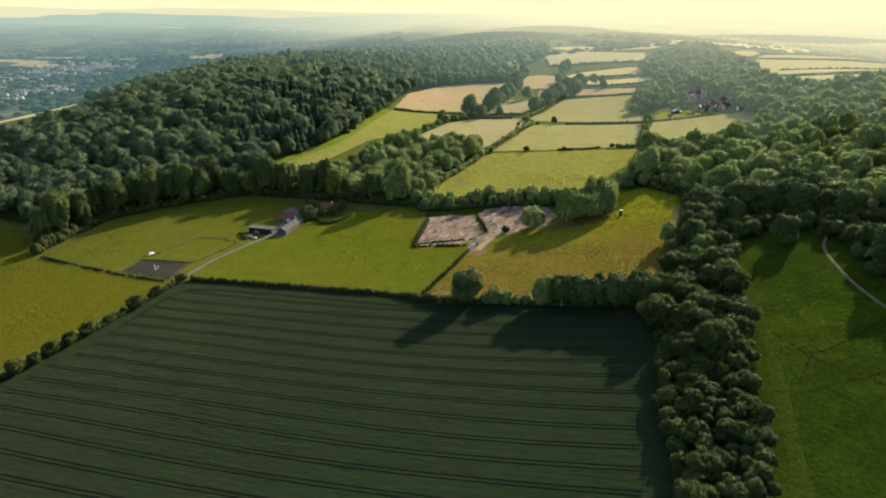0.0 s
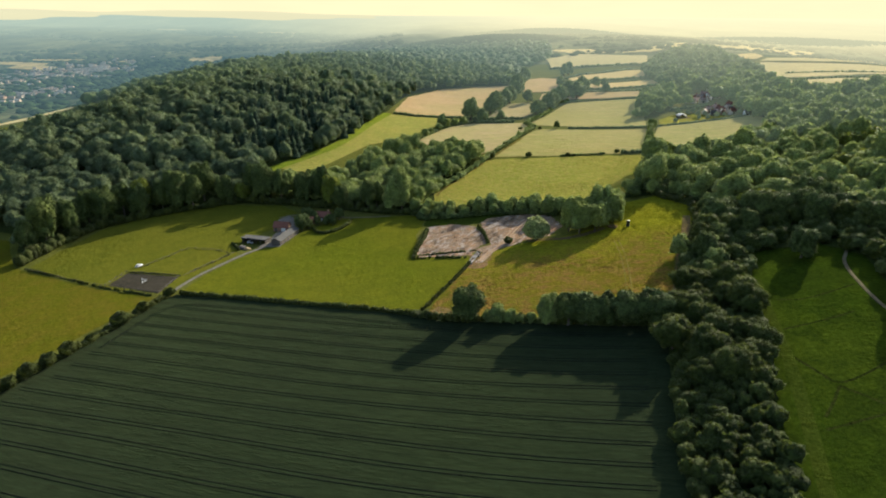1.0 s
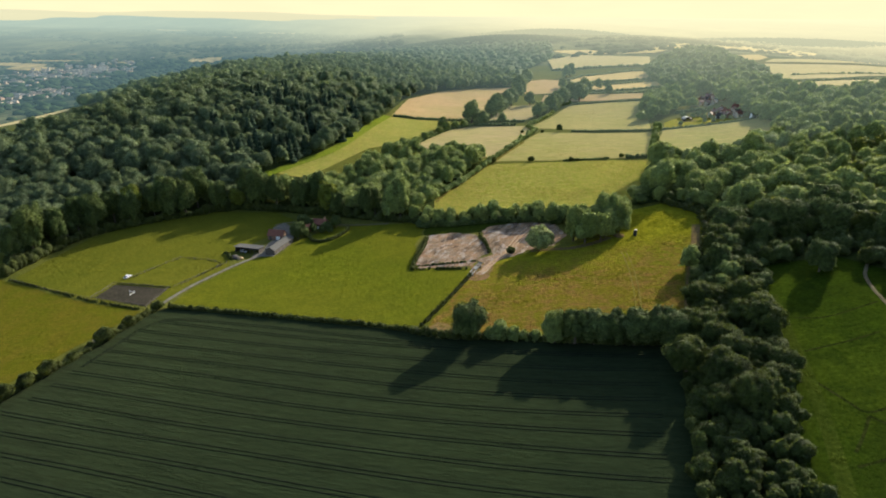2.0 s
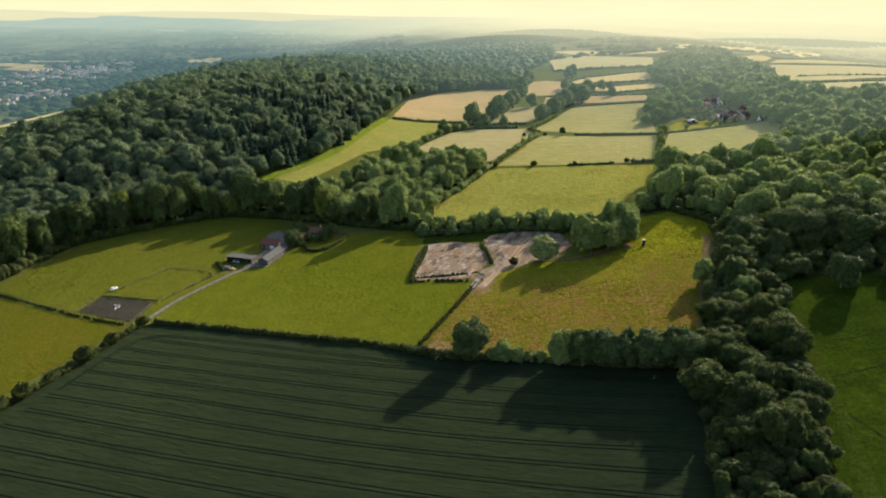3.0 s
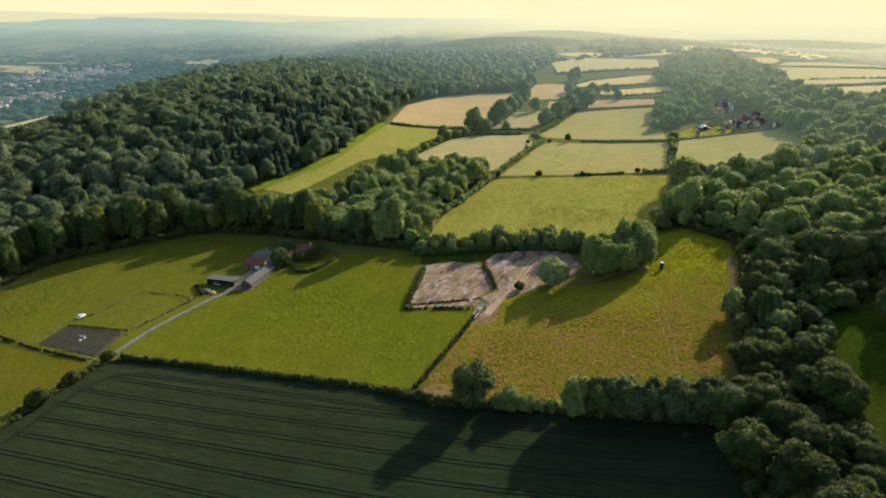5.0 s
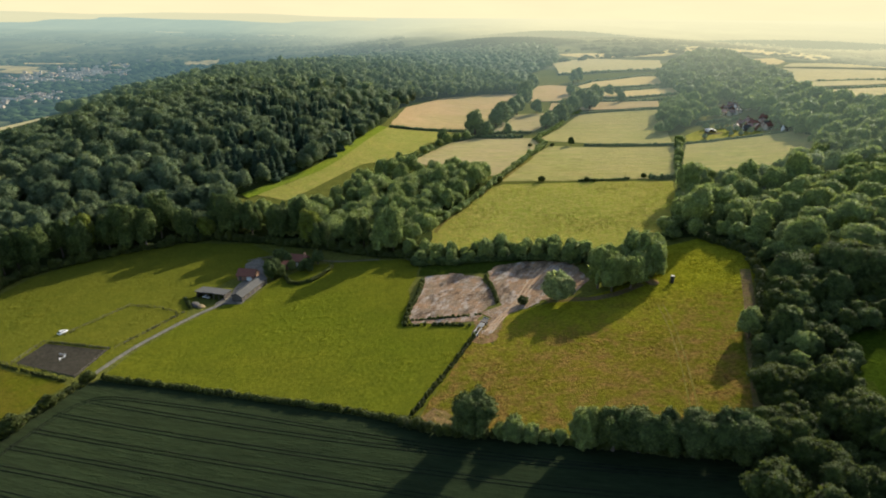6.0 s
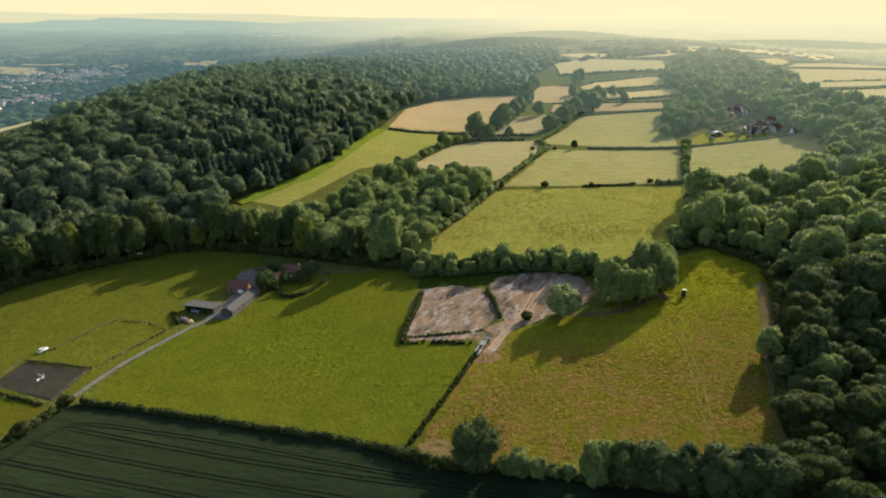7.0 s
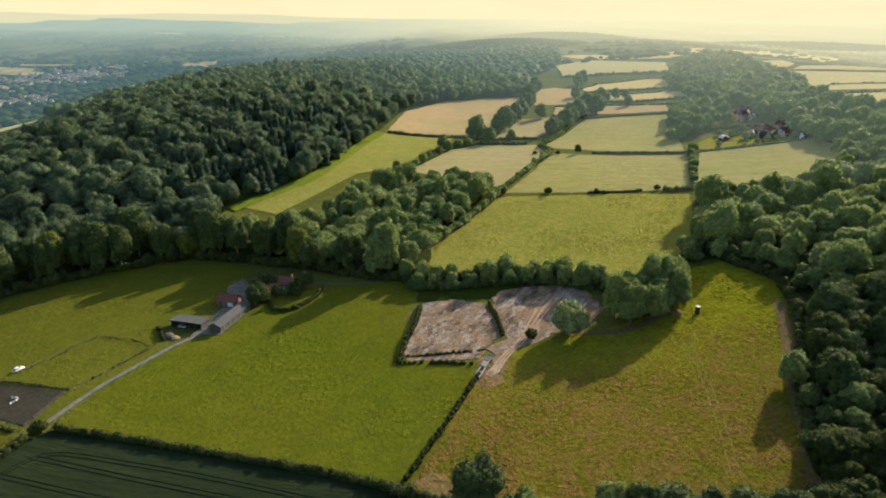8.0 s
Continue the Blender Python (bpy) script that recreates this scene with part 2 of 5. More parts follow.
M_LEAF = leaf_mat("broadleaf", (0.108, 0.156, 0.046), (0.245, 0.3, 0.108), (0.44, 0.54, 0.14), sheen=0.26)
M_LEAF_HILL = leaf_mat("hill_leaf_shade_haze", (0.062, 0.098, 0.056), (0.122, 0.165, 0.095), (0.25, 0.32, 0.12), sheen=0.16)
M_LEAF_MID = leaf_mat("broadleaf_hazed", (0.095, 0.14, 0.044), (0.205, 0.258, 0.092), (0.42, 0.52, 0.13), sheen=0.2, distant=True)
M_LEAF_EDGE = leaf_mat("woodside_leaf_darkened", (0.05, 0.08, 0.026), (0.105, 0.142, 0.048), (0.13, 0.18, 0.05), sheen=0.12)
M_LEAF_DARK = leaf_mat("belt_leaf_darkened", (0.034, 0.054, 0.014), (0.066, 0.09, 0.024), (0.17, 0.22, 0.04), sheen=0.1)
M_LEAF_PALE = leaf_mat("pale_willow_leaf", (0.22, 0.26, 0.11), (0.29, 0.33, 0.145), (0.42, 0.48, 0.15), sheen=0.3)
M_LEAF_LIME = leaf_mat("fresh_lime_leaf", (0.112, 0.144, 0.022), (0.144, 0.172, 0.028), (0.272, 0.32, 0.03))
M_NEEDLE = leaf_mat("spruce_needles", (0.034, 0.06, 0.044), (0.052, 0.084, 0.055), (0.06, 0.11, 0.045), gloss=0.9, sheen=0.02)
M_HEDGE = leaf_mat("hedge_leaf", (0.0351, 0.0484, 0.0125), (0.0593, 0.0757, 0.0187), (0.156, 0.187, 0.0273), sheen=0.12)
M_RIDGE_WOOD = leaf_mat("ridge_broadleaf_hazed", (0.075, 0.115, 0.045), (0.145, 0.19, 0.075), (0.3, 0.37, 0.1), sheen=0.14, distant=True)
M_BARK = plain_mat("bark", (0.09, 0.07, 0.05), (0.15, 0.12, 0.09), 0.9, 3.0)
M_WOOD = plain_mat("weathered_timber", (0.1, 0.082, 0.06), (0.17, 0.145, 0.11), 0.85, 3.0)
M_REDTILE = plain_mat("red_clay_tile", (0.145, 0.055, 0.036), (0.2, 0.078, 0.048), 0.9, 1.2)
M_SLATE = plain_mat("grey_sheet_roof", (0.05, 0.05, 0.046), (0.078, 0.076, 0.07), 0.85, 0.8)
M_PANTILE = plain_mat("tile_sunlit_tone", (0.3, 0.2, 0.145), (0.42, 0.33, 0.27), 0.8, 1.0)
M_BRICK = plain_mat("weathered_brick", (0.2, 0.11, 0.07), (0.27, 0.16, 0.1), 0.9, 2.0)
M_BOARD = plain_mat("dark_boarding", (0.06, 0.05, 0.045), (0.1, 0.085, 0.07), 0.8, 2.0)
M_WHITE = plain_mat("white_paint", (0.78, 0.77, 0.74), (0.85, 0.84, 0.8), 0.5, 1.5)
M_RENDER = plain_mat("cream_render", (0.62, 0.55, 0.42), (0.7, 0.64, 0.52), 0.8, 1.0)
M_GLASS = plain_mat("window_glass", (0.03, 0.035, 0.04), (0.04, 0.045, 0.05), 0.08, 1.0)
M_TYRE = plain_mat("black_rubber", (0.02, 0.02, 0.02), (0.035, 0.034, 0.032), 0.8, 3.0)
M_STEEL = plain_mat("galvanised_steel", (0.34, 0.34, 0.33), (0.45, 0.45, 0.43), 0.6, 2.0, 0.2)
M_DULL = plain_mat("dull_galvanised_sheet", (0.14, 0.138, 0.13), (0.22, 0.215, 0.2), 0.8, 2.0, 0.0)
M_WRAP = plain_mat("black_bale_wrap", (0.02, 0.02, 0.022), (0.04, 0.04, 0.042), 0.35, 2.0)
M_STRAW = plain_mat("cut_straw", (0.28, 0.19, 0.09), (0.36, 0.26, 0.13), 0.9, 4.0)

# ---- the lie of the land: rounded hills on three lattices ----
HILLS_NEAR = [
    (-3.5, -4.2, 2.3, -7.5, 9.1, 8.1, 12.0),
    (3.2, -6.1, 6.7, -13.6, 10.2, 15.0, 10.2),
    (-8.6, -11.3, 11.4, 5.1, -12.6, 10.7, 4.1),
    (-18.1, 18.3, -28.2, 2.0, -2.1, 9.5, 15.7),
    (-8.6, 36.1, -27.6, 20.9, 10.3, -31.0, 25.4),
    (-32.5, 10.6, 17.6, -34.5, 14.6, -1.9, 11.2),
]
HILLS_MID = [
    (-0.8, 12.8, 8.8, -5.7, 17.5, 18.7),
    (-14.5, 30.7, -18.0, -8.7, 27.3, -18.5),
    (-13.5, 23.4, -0.6, -1.3, 16.8, -8.0),
]
HILLS_FAR = [
    (-18.8, -18.9, 43.2),
    (38.5, -10.7, 19.0),
]


def lattice(rows, x0, y0, step_x, step_y, spread):
    return [(x0 + i * step_x, y0 + j * step_y, spread, h) for j, row in enumerate(rows) for i, h in enumerate(row)]


BUMPS = np.array(lattice(HILLS_NEAR, -360, 0, 120, 120, 130) + lattice(HILLS_MID, -500, 750, 250, 250, 260)
                 + lattice(HILLS_FAR, -400, 1700, 400, 400, 400))


def ease(a, b, v):
    u = np.clip((v - a) / (b - a), 0, 1)
    return u * u * (3 - 2 * u)


def land(x, y):
    """Height of the ground. A vale lies to the west; beyond 2 km the land is bent up so the skyline fits the camera's
    view.
    """
    x, y = np.asarray(x, float), np.asarray(y, float)
    z = -62 * ease(0, 520, -x - 350 + 0.15 * (y - 400))
    for cx, cy, spread, h in BUMPS:
        z = z + h * np.exp(-((x - cx) ** 2 + (y - cy) ** 2) / (2 * spread * spread))
    r = np.hypot(x, y)
    u = np.clip((r - 2000) / 2850, 0, 1)
    drop = (100 - z) / np.maximum(r, 1) * (1 - u) + 0.0015 * u
    return np.where(r > 2000, 100 - r * drop, z)


def land1(x, y):
    return float(land(x, y))


# ---- mesh helpers ----
def mesh_of(name, verts, faces, material, smooth=False):
    me = bpy.data.meshes.new(name)
    me.from_pydata(np.asarray(verts).tolist(), [], np.asarray(faces).tolist() if isinstance(faces, np.ndarray) else faces)
    for m in (material if isinstance(material, (list, tuple)) else [material]):
        me.materials.append(m)
    if smooth:
        me.polygons.foreach_set("use_smooth", [True] * len(me.polygons))
    me.update()
    return me


def part(name, bm, material, parent, label="", smooth=False):
    """One mesh object under a thing or a part."""
    me = bpy.data.meshes.new(name)
    bm.to_mesh(me)
    bm.free()
    me.materials.append(material)
    if smooth:
        me.polygons.foreach_set("use_smooth", [True] * len(me.polygons))
    ob = new(name, me)
    ob.parent = parent
    return tagged(ob, label)


def box(x0, x1, y0, y1, z0, z1, bevel=0.0, bm=None):
    bm = bm or bmesh.new()
    m = Matrix.LocRotScale(((x0 + x1) / 2, (y0 + y1) / 2, (z0 + z1) / 2), None, (x1 - x0, y1 - y0, z1 - z0))
    made = bmesh.ops.create_cube(bm, size=1, matrix=m)
    if bevel:
        edges = list({e for v in made["verts"] for e in v.link_edges})
        bmesh.ops.bevel(bm, geom=edges, offset=bevel, segments=2, affect="EDGES")
    return bm


def rod(a, b, r0, r1=None, sides=6, bm=None):
    """A tapered round bar from a to b."""
    bm = bm or bmesh.new()
    a, b = Vector(a), Vector(b)
    m = Matrix.Translation((a + b) / 2) @ (b - a).to_track_quat("Z", "Y").to_matrix().to_4x4()
    bmesh.ops.create_cone(bm, cap_ends=True, segments=sides, radius1=r0, radius2=r0 if r1 is None else r1, depth=(b - a).length, matrix=m)
    return bm


def inside(poly, x, y):
    x, y = np.asarray(x, float), np.asarray(y, float)
    hit = np.zeros(x.shape, bool)
    for (x0, y0), (x1, y1) in zip(poly, poly[1:] + poly[:1]):
        if y0 != y1:
            hit ^= ((y0 > y) != (y1 > y)) & (x < (x1 - x0) * (y - y0) / (y1 - y0) + x0)
    return hit


def edge_distance(line, x, y):
    """Distance to an open polyline."""
    best = np.full(np.shape(x), 1e9)
    for (x0, y0), (x1, y1) in zip(line, line[1:]):
        dx, dy = x1 - x0, y1 - y0
        u = np.clip(((x - x0) * dx + (y - y0) * dy) / (dx * dx + dy * dy + 1e-9), 0, 1)
        best = np.minimum(best, np.hypot(x - x0 - u * dx, y - y0 - u * dy))
    return best


def dense(points, step, closed=False, wobble=0.0, seed=0):
    """Points along a polyline every step metres, gently uneven."""
    rng = np.random.default_rng(seed)
    out = []
    loop = points + points[:1] if closed else points
    for (x0, y0), (x1, y1) in zip(loop, loop[1:]):
        k = max(1, int(math.hypot(x1 - x0, y1 - y0) / step))
        out += [(x0 + (x1 - x0) * i / k, y0 + (y1 - y0) * i / k) for i in range(k)]
    if not closed:
        out.append(points[-1])
    if wobble:
        out = [(x + rng.uniform(-wobble, wobble), y + rng.uniform(-wobble, wobble)) for x, y in out]
    return out


def draped(poly, step, lift, wobble=0.0, seed=0):
    """Verts and faces of a plan polygon laid on the land."""
    rim = dense(poly, step, True, wobble, seed)
    xs, ys = [p[0] for p in rim], [p[1] for p in rim]
    gx, gy = np.meshgrid(np.arange(min(xs), max(xs), step), np.arange(min(ys), max(ys), step))
    gx, gy = gx.ravel(), gy.ravel()
    keep = inside(rim, gx, gy) & (edge_distance(rim + rim[:1], gx, gy) > step * 0.4)
    pts = [Vector(p) for p in rim] + [Vector((float(a), float(b))) for a, b in zip(gx[keep], gy[keep])]
    verts, _, faces, *_ = delaunay_2d_cdt(pts, [], [list(range(len(rim)))], 1, 1e-4)
    xy = np.array([(v.x, v.y) for v in verts])
    xyz = np.column_stack([xy, land(xy[:, 0], xy[:, 1]) + lift])
    return xyz, [list(f) for f in faces]


def field(name, poly, material, label, category="field", step=6.0, lift=0.12, wobble=0.5, seed=0):
    v, f = draped(poly, step, lift, wobble, seed)
    return tagged(new(name, mesh_of(name, v, f, material, True)), label, category, kind="structure")


def ribbon(name, line, width, material, label, category, lift=0.2, step=3.0, parent=None, kind="structure", camber=1.0):
    """A road or track: a strip of even width laid on the land, with a slight camber."""
    for _ in range(2 if len(line) < 20 else 0):
        line = [line[0]] + [(p[0] * (1 - w) + q[0] * w, p[1] * (1 - w) + q[1] * w) for p, q in zip(line, line[1:]) for w in (0.25, 0.75)] + [line[-1]]
    pts = np.array(dense(line, step))
    d = np.gradient(pts, axis=0)
    d /= np.linalg.norm(d, axis=1)[:, None] + 1e-9
    side = np.column_stack([-d[:, 1], d[:, 0]])
    cols = []
    for off, up in ((-0.5, -0.05), (-0.42, 0.0), (0, 0.03), (0.42, 0.0), (0.5, -0.05)):
        p = pts + side * width * off
        cols.append(np.column_stack([p, land(p[:, 0], p[:, 1]) + lift + up * camber]))
    n, k = len(pts), len(cols)
    verts = np.concatenate(cols)
    faces = [[c * n + i, (c + 1) * n + i, (c + 1) * n + i + 1, c * n + i + 1][::-1] for c in range(k - 1) for i in range(n - 1)]
    ob = new(name, mesh_of(name, verts, faces, material, True))
    if parent is not None:
        ob.parent = parent
        return ob
    return tagged(ob, label, category, kind=kind)


def scatter(poly, gap, seed, keep=None):
    """Uneven points inside a polygon, about gap metres apart."""
    rng = np.random.default_rng(seed)
    xs, ys = [p[0] for p in poly], [p[1] for p in poly]
    gx, gy = np.meshgrid(np.arange(float(min(xs)), max(xs), gap), np.arange(float(min(ys)), max(ys), gap * 0.87))
    gx[1::2] += gap / 2
    x = gx.ravel() + rng.uniform(-0.36, 0.36, gx.size) * gap
    y = gy.ravel() + rng.uniform(-0.36, 0.36, gx.size) * gap
    ok = inside(poly, x, y)
    return list(zip(x[ok].tolist(), y[ok].tolist()))


# ---- foliage ----
def ico(sub):
    bm = bmesh.new()
    bmesh.ops.create_icosphere(bm, subdivisions=sub, radius=1)
    v = np.array([tuple(w.co) for w in bm.verts])
    f = np.array([[w.index for w in q.verts] for q in bm.faces])
    bm.free()
    return v, f


ICO = {k: ico(k) for k in (1, 2, 3, 4)}


def unit(v):
    return v / (np.linalg.norm(v, axis=-1, keepdims=True) + 1e-9)


def facing(v, f):
    """Normals of a mesh at its corners' points."""
    n = np.zeros_like(v)
    face = np.cross(v[f[:, 1]] - v[f[:, 0]], v[f[:, 2]] - v[f[:, 0]])
    for k in range(3):
        np.add.at(n, f[:, k], face)
    return unit(n)


def lump(rng, centre, radius, sub, rough=0.22):
    v, f = ICO[sub]
    w = centre + v * radius * (1 + rng.uniform(-rough, rough, (len(v), 1)))
    return w, f, unit(facing(w, f) + unit(v / np.asarray(radius)))


def leaves(rng, p, out, size):
    """Small sprays of leaf at the points p, lying roughly across the directions out."""
    nrm = unit(out + rng.normal(scale=0.55, size=p.shape))
    u = unit(np.cross(nrm, rng.normal(size=p.shape)))
    w = np.cross(nrm, u)
    s = size * rng.uniform(0.55, 1.35, (len(p), 1))
    v = np.stack([p - u * s - w * s * 0.5, p + u * s - w * s * 0.6, p + w * s * 1.1 + nrm * s * 0.3], 1).reshape(-1, 3)
    return v, np.arange(len(v)).reshape(-1, 3), np.repeat(unit(out * 0.3 + nrm * 0.75), 3, axis=0)


def crown(rng, R, H, lumps, sub, sprays, size, base=0.22):
    """A broadleaf crown: a dome that billows into rounded boughs with deep creases, and leaf standing off it."""
    d, f = ICO[sub]
    lo, zc = H * base, H * (base + 1) / 2
    hz = (H - lo) / 2
    i = np.arange(lumps)
    z = 1 - 1.72 * (i + 0.5) / lumps
    a = i * 2.4 + rng.uniform(0, 6.3) + rng.uniform(-0.45, 0.45, lumps)
    q = np.sqrt(np.maximum(0, 1 - z * z))
    boughs = unit(np.column_stack([np.cos(a) * q, np.sin(a) * q, z]) + rng.normal(scale=0.09, size=(lumps, 3)))
    width = rng.uniform(0.75, 1.25, lumps) * 2.5 / math.sqrt(lumps)
    reach = rng.uniform(0.74, 1.1, lumps)
    shape = np.array((R * rng.uniform(0.9, 1.08), R * rng.uniform(0.9, 1.08), hz))

    warp = rng.uniform(-1, 1, (3, 3)) * 5
    tufts = unit(rng.normal(size=(70, 3)) + (0, 0, 0.3))
    tuft_width, tuft_reach = rng.uniform(0.2, 0.42, 70), rng.uniform(0.06, 0.17, 70)

    def swell(d):
        bent = unit(d + 0.13 * np.sin(d @ warp))
        off = np.arccos(np.clip(bent @ boughs.T, -1, 1)) / width
        bulge = np.sqrt(np.maximum(0, 1 - off * off))
        big = ((0.55 + 0.44 * bulge) * np.where(bulge > 0, reach, 0.9)).max(1)
        small = np.sqrt(np.maximum(0, 1 - (np.arccos(np.clip(bent @ tufts.T, -1, 1)) / tuft_width) ** 2)) * tuft_reach
        return (big + small.max(1) - 0.06)[:, None]

    v = d * swell(d) * (1 + rng.uniform(-0.07, 0.07, (len(d), 1)))
    v = v * shape + (0, 0, zc)
    keep = (d[f][:, :, 2] > -0.72).any(1) & (d[f][:, :, 2] > -0.9).all(1)
    f = f[keep]
    n = unit(facing(v, f) + 0.15 * unit(d / shape))
    if sprays:
        e = unit(rng.normal(size=(sprays * 2, 3)) + (0, 0, 0.25))
        e = e[e[:, 2] > -0.6][:sprays]
        g = swell(e)
        step = 0.06
        slope_u = (swell(unit(e + (step, 0, 0))) - g) / step
        slope_w = (swell(unit(e + (0, step, 0))) - g) / step
        out = unit(unit(e / shape) - 0.6 * np.concatenate([slope_u, slope_w, 0 * g], 1))
        p = e * g * rng.uniform(0.94, 1.12, (len(e), 1)) * shape + (0, 0, zc)
        v2, f2, n2 = leaves(rng, p, out, size)
        v, f, n = np.concatenate([v, v2]), np.concatenate([f, f2 + len(v)]), np.concatenate([n, n2])
    return v, f, n


def spire(rng, R, H, tiers, sub, sprays, size):
    """A conifer's crown: drooping tiers that narrow upwards."""
    vs, fs, ns, k = [], [], [], 0
    for i in range(tiers):
        u = i / tiers
        r = R * (1 - u) ** 0.85 + 0.35
        c = np.array((rng.uniform(-0.2, 0.2), rng.uniform(-0.2, 0.2), H * (0.14 + 0.84 * u)))
        shape = np.array((r, r, H / tiers * 0.95))
        e = unit(rng.normal(size=(sprays // tiers, 3)))
        for v, f, n in (lump(rng, c, shape, sub, 0.25), leaves(rng, c + e * shape * rng.uniform(0.85, 1.2, (len(e), 1)), unit(e + (0, 0, 0.3)), size)):
            vs.append(v), fs.append(f + k), ns.append(n)
            k += len(v)
    return np.concatenate(vs), np.concatenate(fs), np.concatenate(ns)


def leafy(name, v, f, n, material):
    """A foliage mesh that shades softly over its boughs."""
    me = bpy.data.meshes.new(name)
    me.vertices.add(len(v))
    me.vertices.foreach_set("co", np.ascontiguousarray(v, dtype=np.float32).ravel())
    me.loops.add(f.size)
    me.loops.foreach_set("vertex_index", f.ravel().astype(np.int32))
    me.polygons.add(len(f))
    me.polygons.foreach_set("loop_start", np.arange(0, f.size, 3, dtype=np.int32))
    me.materials.append(material)
    me.update(calc_edges=True)
    me.polygons.foreach_set("use_smooth", np.ones(len(f), bool))
    me.normals_split_custom_set_from_vertices(n.tolist())
    me.update()
    return me


def trunk_bm(rng, H, R):
    bm = rod((0, 0, -0.6), (rng.uniform(-0.2, 0.2), rng.uniform(-0.2, 0.2), H * 0.5), 0.035 * H, 0.018 * H, 7)
    for i in range(4):
        a = i * 1.6 + rng.uniform(-0.4, 0.4)
        z = H * rng.uniform(0.26, 0.42)
        rod((0, 0, z), (math.cos(a) * R * 0.55, math.sin(a) * R * 0.55, z + H * 0.24), 0.013 * H, 0.005 * H, 5, bm)
    return bm


def tree_kind(name, seed, R, H, material, label, lumps=26, sprays=2600, size=0.36, base=0.06, conifer=False):
    """A whole tree to be copied: trunk and crown under an empty at its foot."""
    rng = np.random.default_rng(seed)
    root = tagged(new(name), label, "tree")
    part("trunk", trunk_bm(rng, H, R), M_BARK, root)
    v, f, n = spire(rng, R, H, 8, 2, sprays, size) if conifer else crown(rng, R, H, lumps, 4 if R > 4 else 3, sprays, size, base)
    top = new("crown", leafy("crown", v, f, n, material))
    top.parent = root
    return root


def placed(x, y, turn, scale=1.0, tall=1.0, sink=0.15):
    return Matrix.LocRotScale((x, y, land1(x, y) - sink), Euler((0, 0, turn)), (scale, scale, scale * tall))


def copy_tree(kind, x, y, turn, scale=1.0, tall=1.0, label="", group=""):
    ob = copy_thing(kind, placed(x, y, turn))
    ob.scale = (scale, scale, scale * tall)
    return tagged(ob, label, group=group)


def woodland(name, spots, moulds, material, label, seed, low=0.8, high=1.25, category="woodland"):
    """Many trees as one mass: crowns from a few moulds, each turned, sized and set on the land."""
    rng = np.random.default_rng(seed)
    vs, fs, ns, k = [], [], [], 0
    for x, y in spots:
        v, f, n = moulds[rng.integers(len(moulds))]
        a, s, h = rng.uniform(0, 6.28), rng.uniform(low, high), rng.uniform(0.85, 1.15)
        turn = np.array(((math.cos(a), math.sin(a), 0), (-math.sin(a), math.cos(a), 0), (0, 0, 1)))
        vs.append(v @ turn * (s, s, s * h) + (x, y, 0)), fs.append(f + k), ns.append(n @ turn)
        k += len(v)
    base = np.repeat(land(np.array([p[0] for p in spots]), np.array([p[1] for p in spots])), [len(v) for v in vs])
    verts = np.concatenate(vs)
    verts[:, 2] += base - 0.3
    return tagged(new(name, leafy(name, verts, np.concatenate(fs), np.concatenate(ns), material)), label, category, kind="stuff")


def hedge(line, height, width, label, seed, material=None, gap=None, sprays=34, jag=0.35, name="hedge", thin=1.0):
    """A field hedge: overlapping clumps with leaf standing off them, along a line on the land."""
    rng = np.random.default_rng(seed)
    gap = gap or width * 0.55
    vs, fs, ns, k = [], [], [], 0
    for x, y in dense(line, gap, wobble=width * 0.12, seed=seed):
        if rng.random() > thin:
            continue
        h = height * rng.uniform(1 - jag, 1 + jag)
        w = width * rng.uniform(0.42, 0.62)
        c = np.array((x, y, land1(x, y) + h * 0.45))
        shape = np.array((w, w, h * 0.56))
        e = unit(rng.normal(size=(sprays * 2, 3)) + (0, 0, 0.35))
        e = e[e[:, 2] > -0.4][:sprays]
        for v, f, n in (lump(rng, c, shape * 0.9, 2, 0.16), leaves(rng, c + e * shape * rng.uniform(0.85, 1.15, (len(e), 1)), unit(e / shape), 0.2 + 0.045 * height)):
            vs.append(v), fs.append(f + k), ns.append(n)
            k += len(v)
    return tagged(new(name, leafy(name, np.concatenate(vs), np.concatenate(fs), np.concatenate(ns), material or M_HEDGE)), label, "hedge")


# ---- ground: one sheet to the skyline ----
def spread(lo, hi, step, end, grow):
    mid = list(np.arange(lo, hi + 0.1, step))
    out, s = [], step
    while (out[-1] if out else hi) < end:
        s *= grow
        out.append((out[-1] if out else hi) + s)
    return mid, out


def ground_sheet():
    mx, px = spread(-420, 510, 6, 4900, 1.14)
    _, nx = spread(420, 420, 6, 4900, 1.14)
    my, py = spread(-60, 840, 6, 4900, 1.07)
    _, ny = spread(60, 60, 6, 4900, 1.2)
    xs = np.array([-v for v in nx[::-1]] + mx + px)
    ys = np.array([-v for v in ny[::-1]] + my + py)
    gx, gy = np.meshgrid(xs, ys)
    v = np.column_stack([gx.ravel(), gy.ravel(), land(gx, gy).ravel()])
    n, m = len(xs), len(ys)
    i, j = np.meshgrid(np.arange(n - 1), np.arange(m - 1))
    a = (j * n + i).ravel()
    f = np.column_stack([a, a + 1, a + n + 1, a + n])
    r = np.hypot(v[:, 0], v[:, 1])
    f = f[(r[f] < 4860).all(1)]
    return tagged(new("ground", mesh_of("ground", v, f, M_GROUND, True)), "rolling farmland with rough green grass", "ground", kind="structure")


ground_sheet()

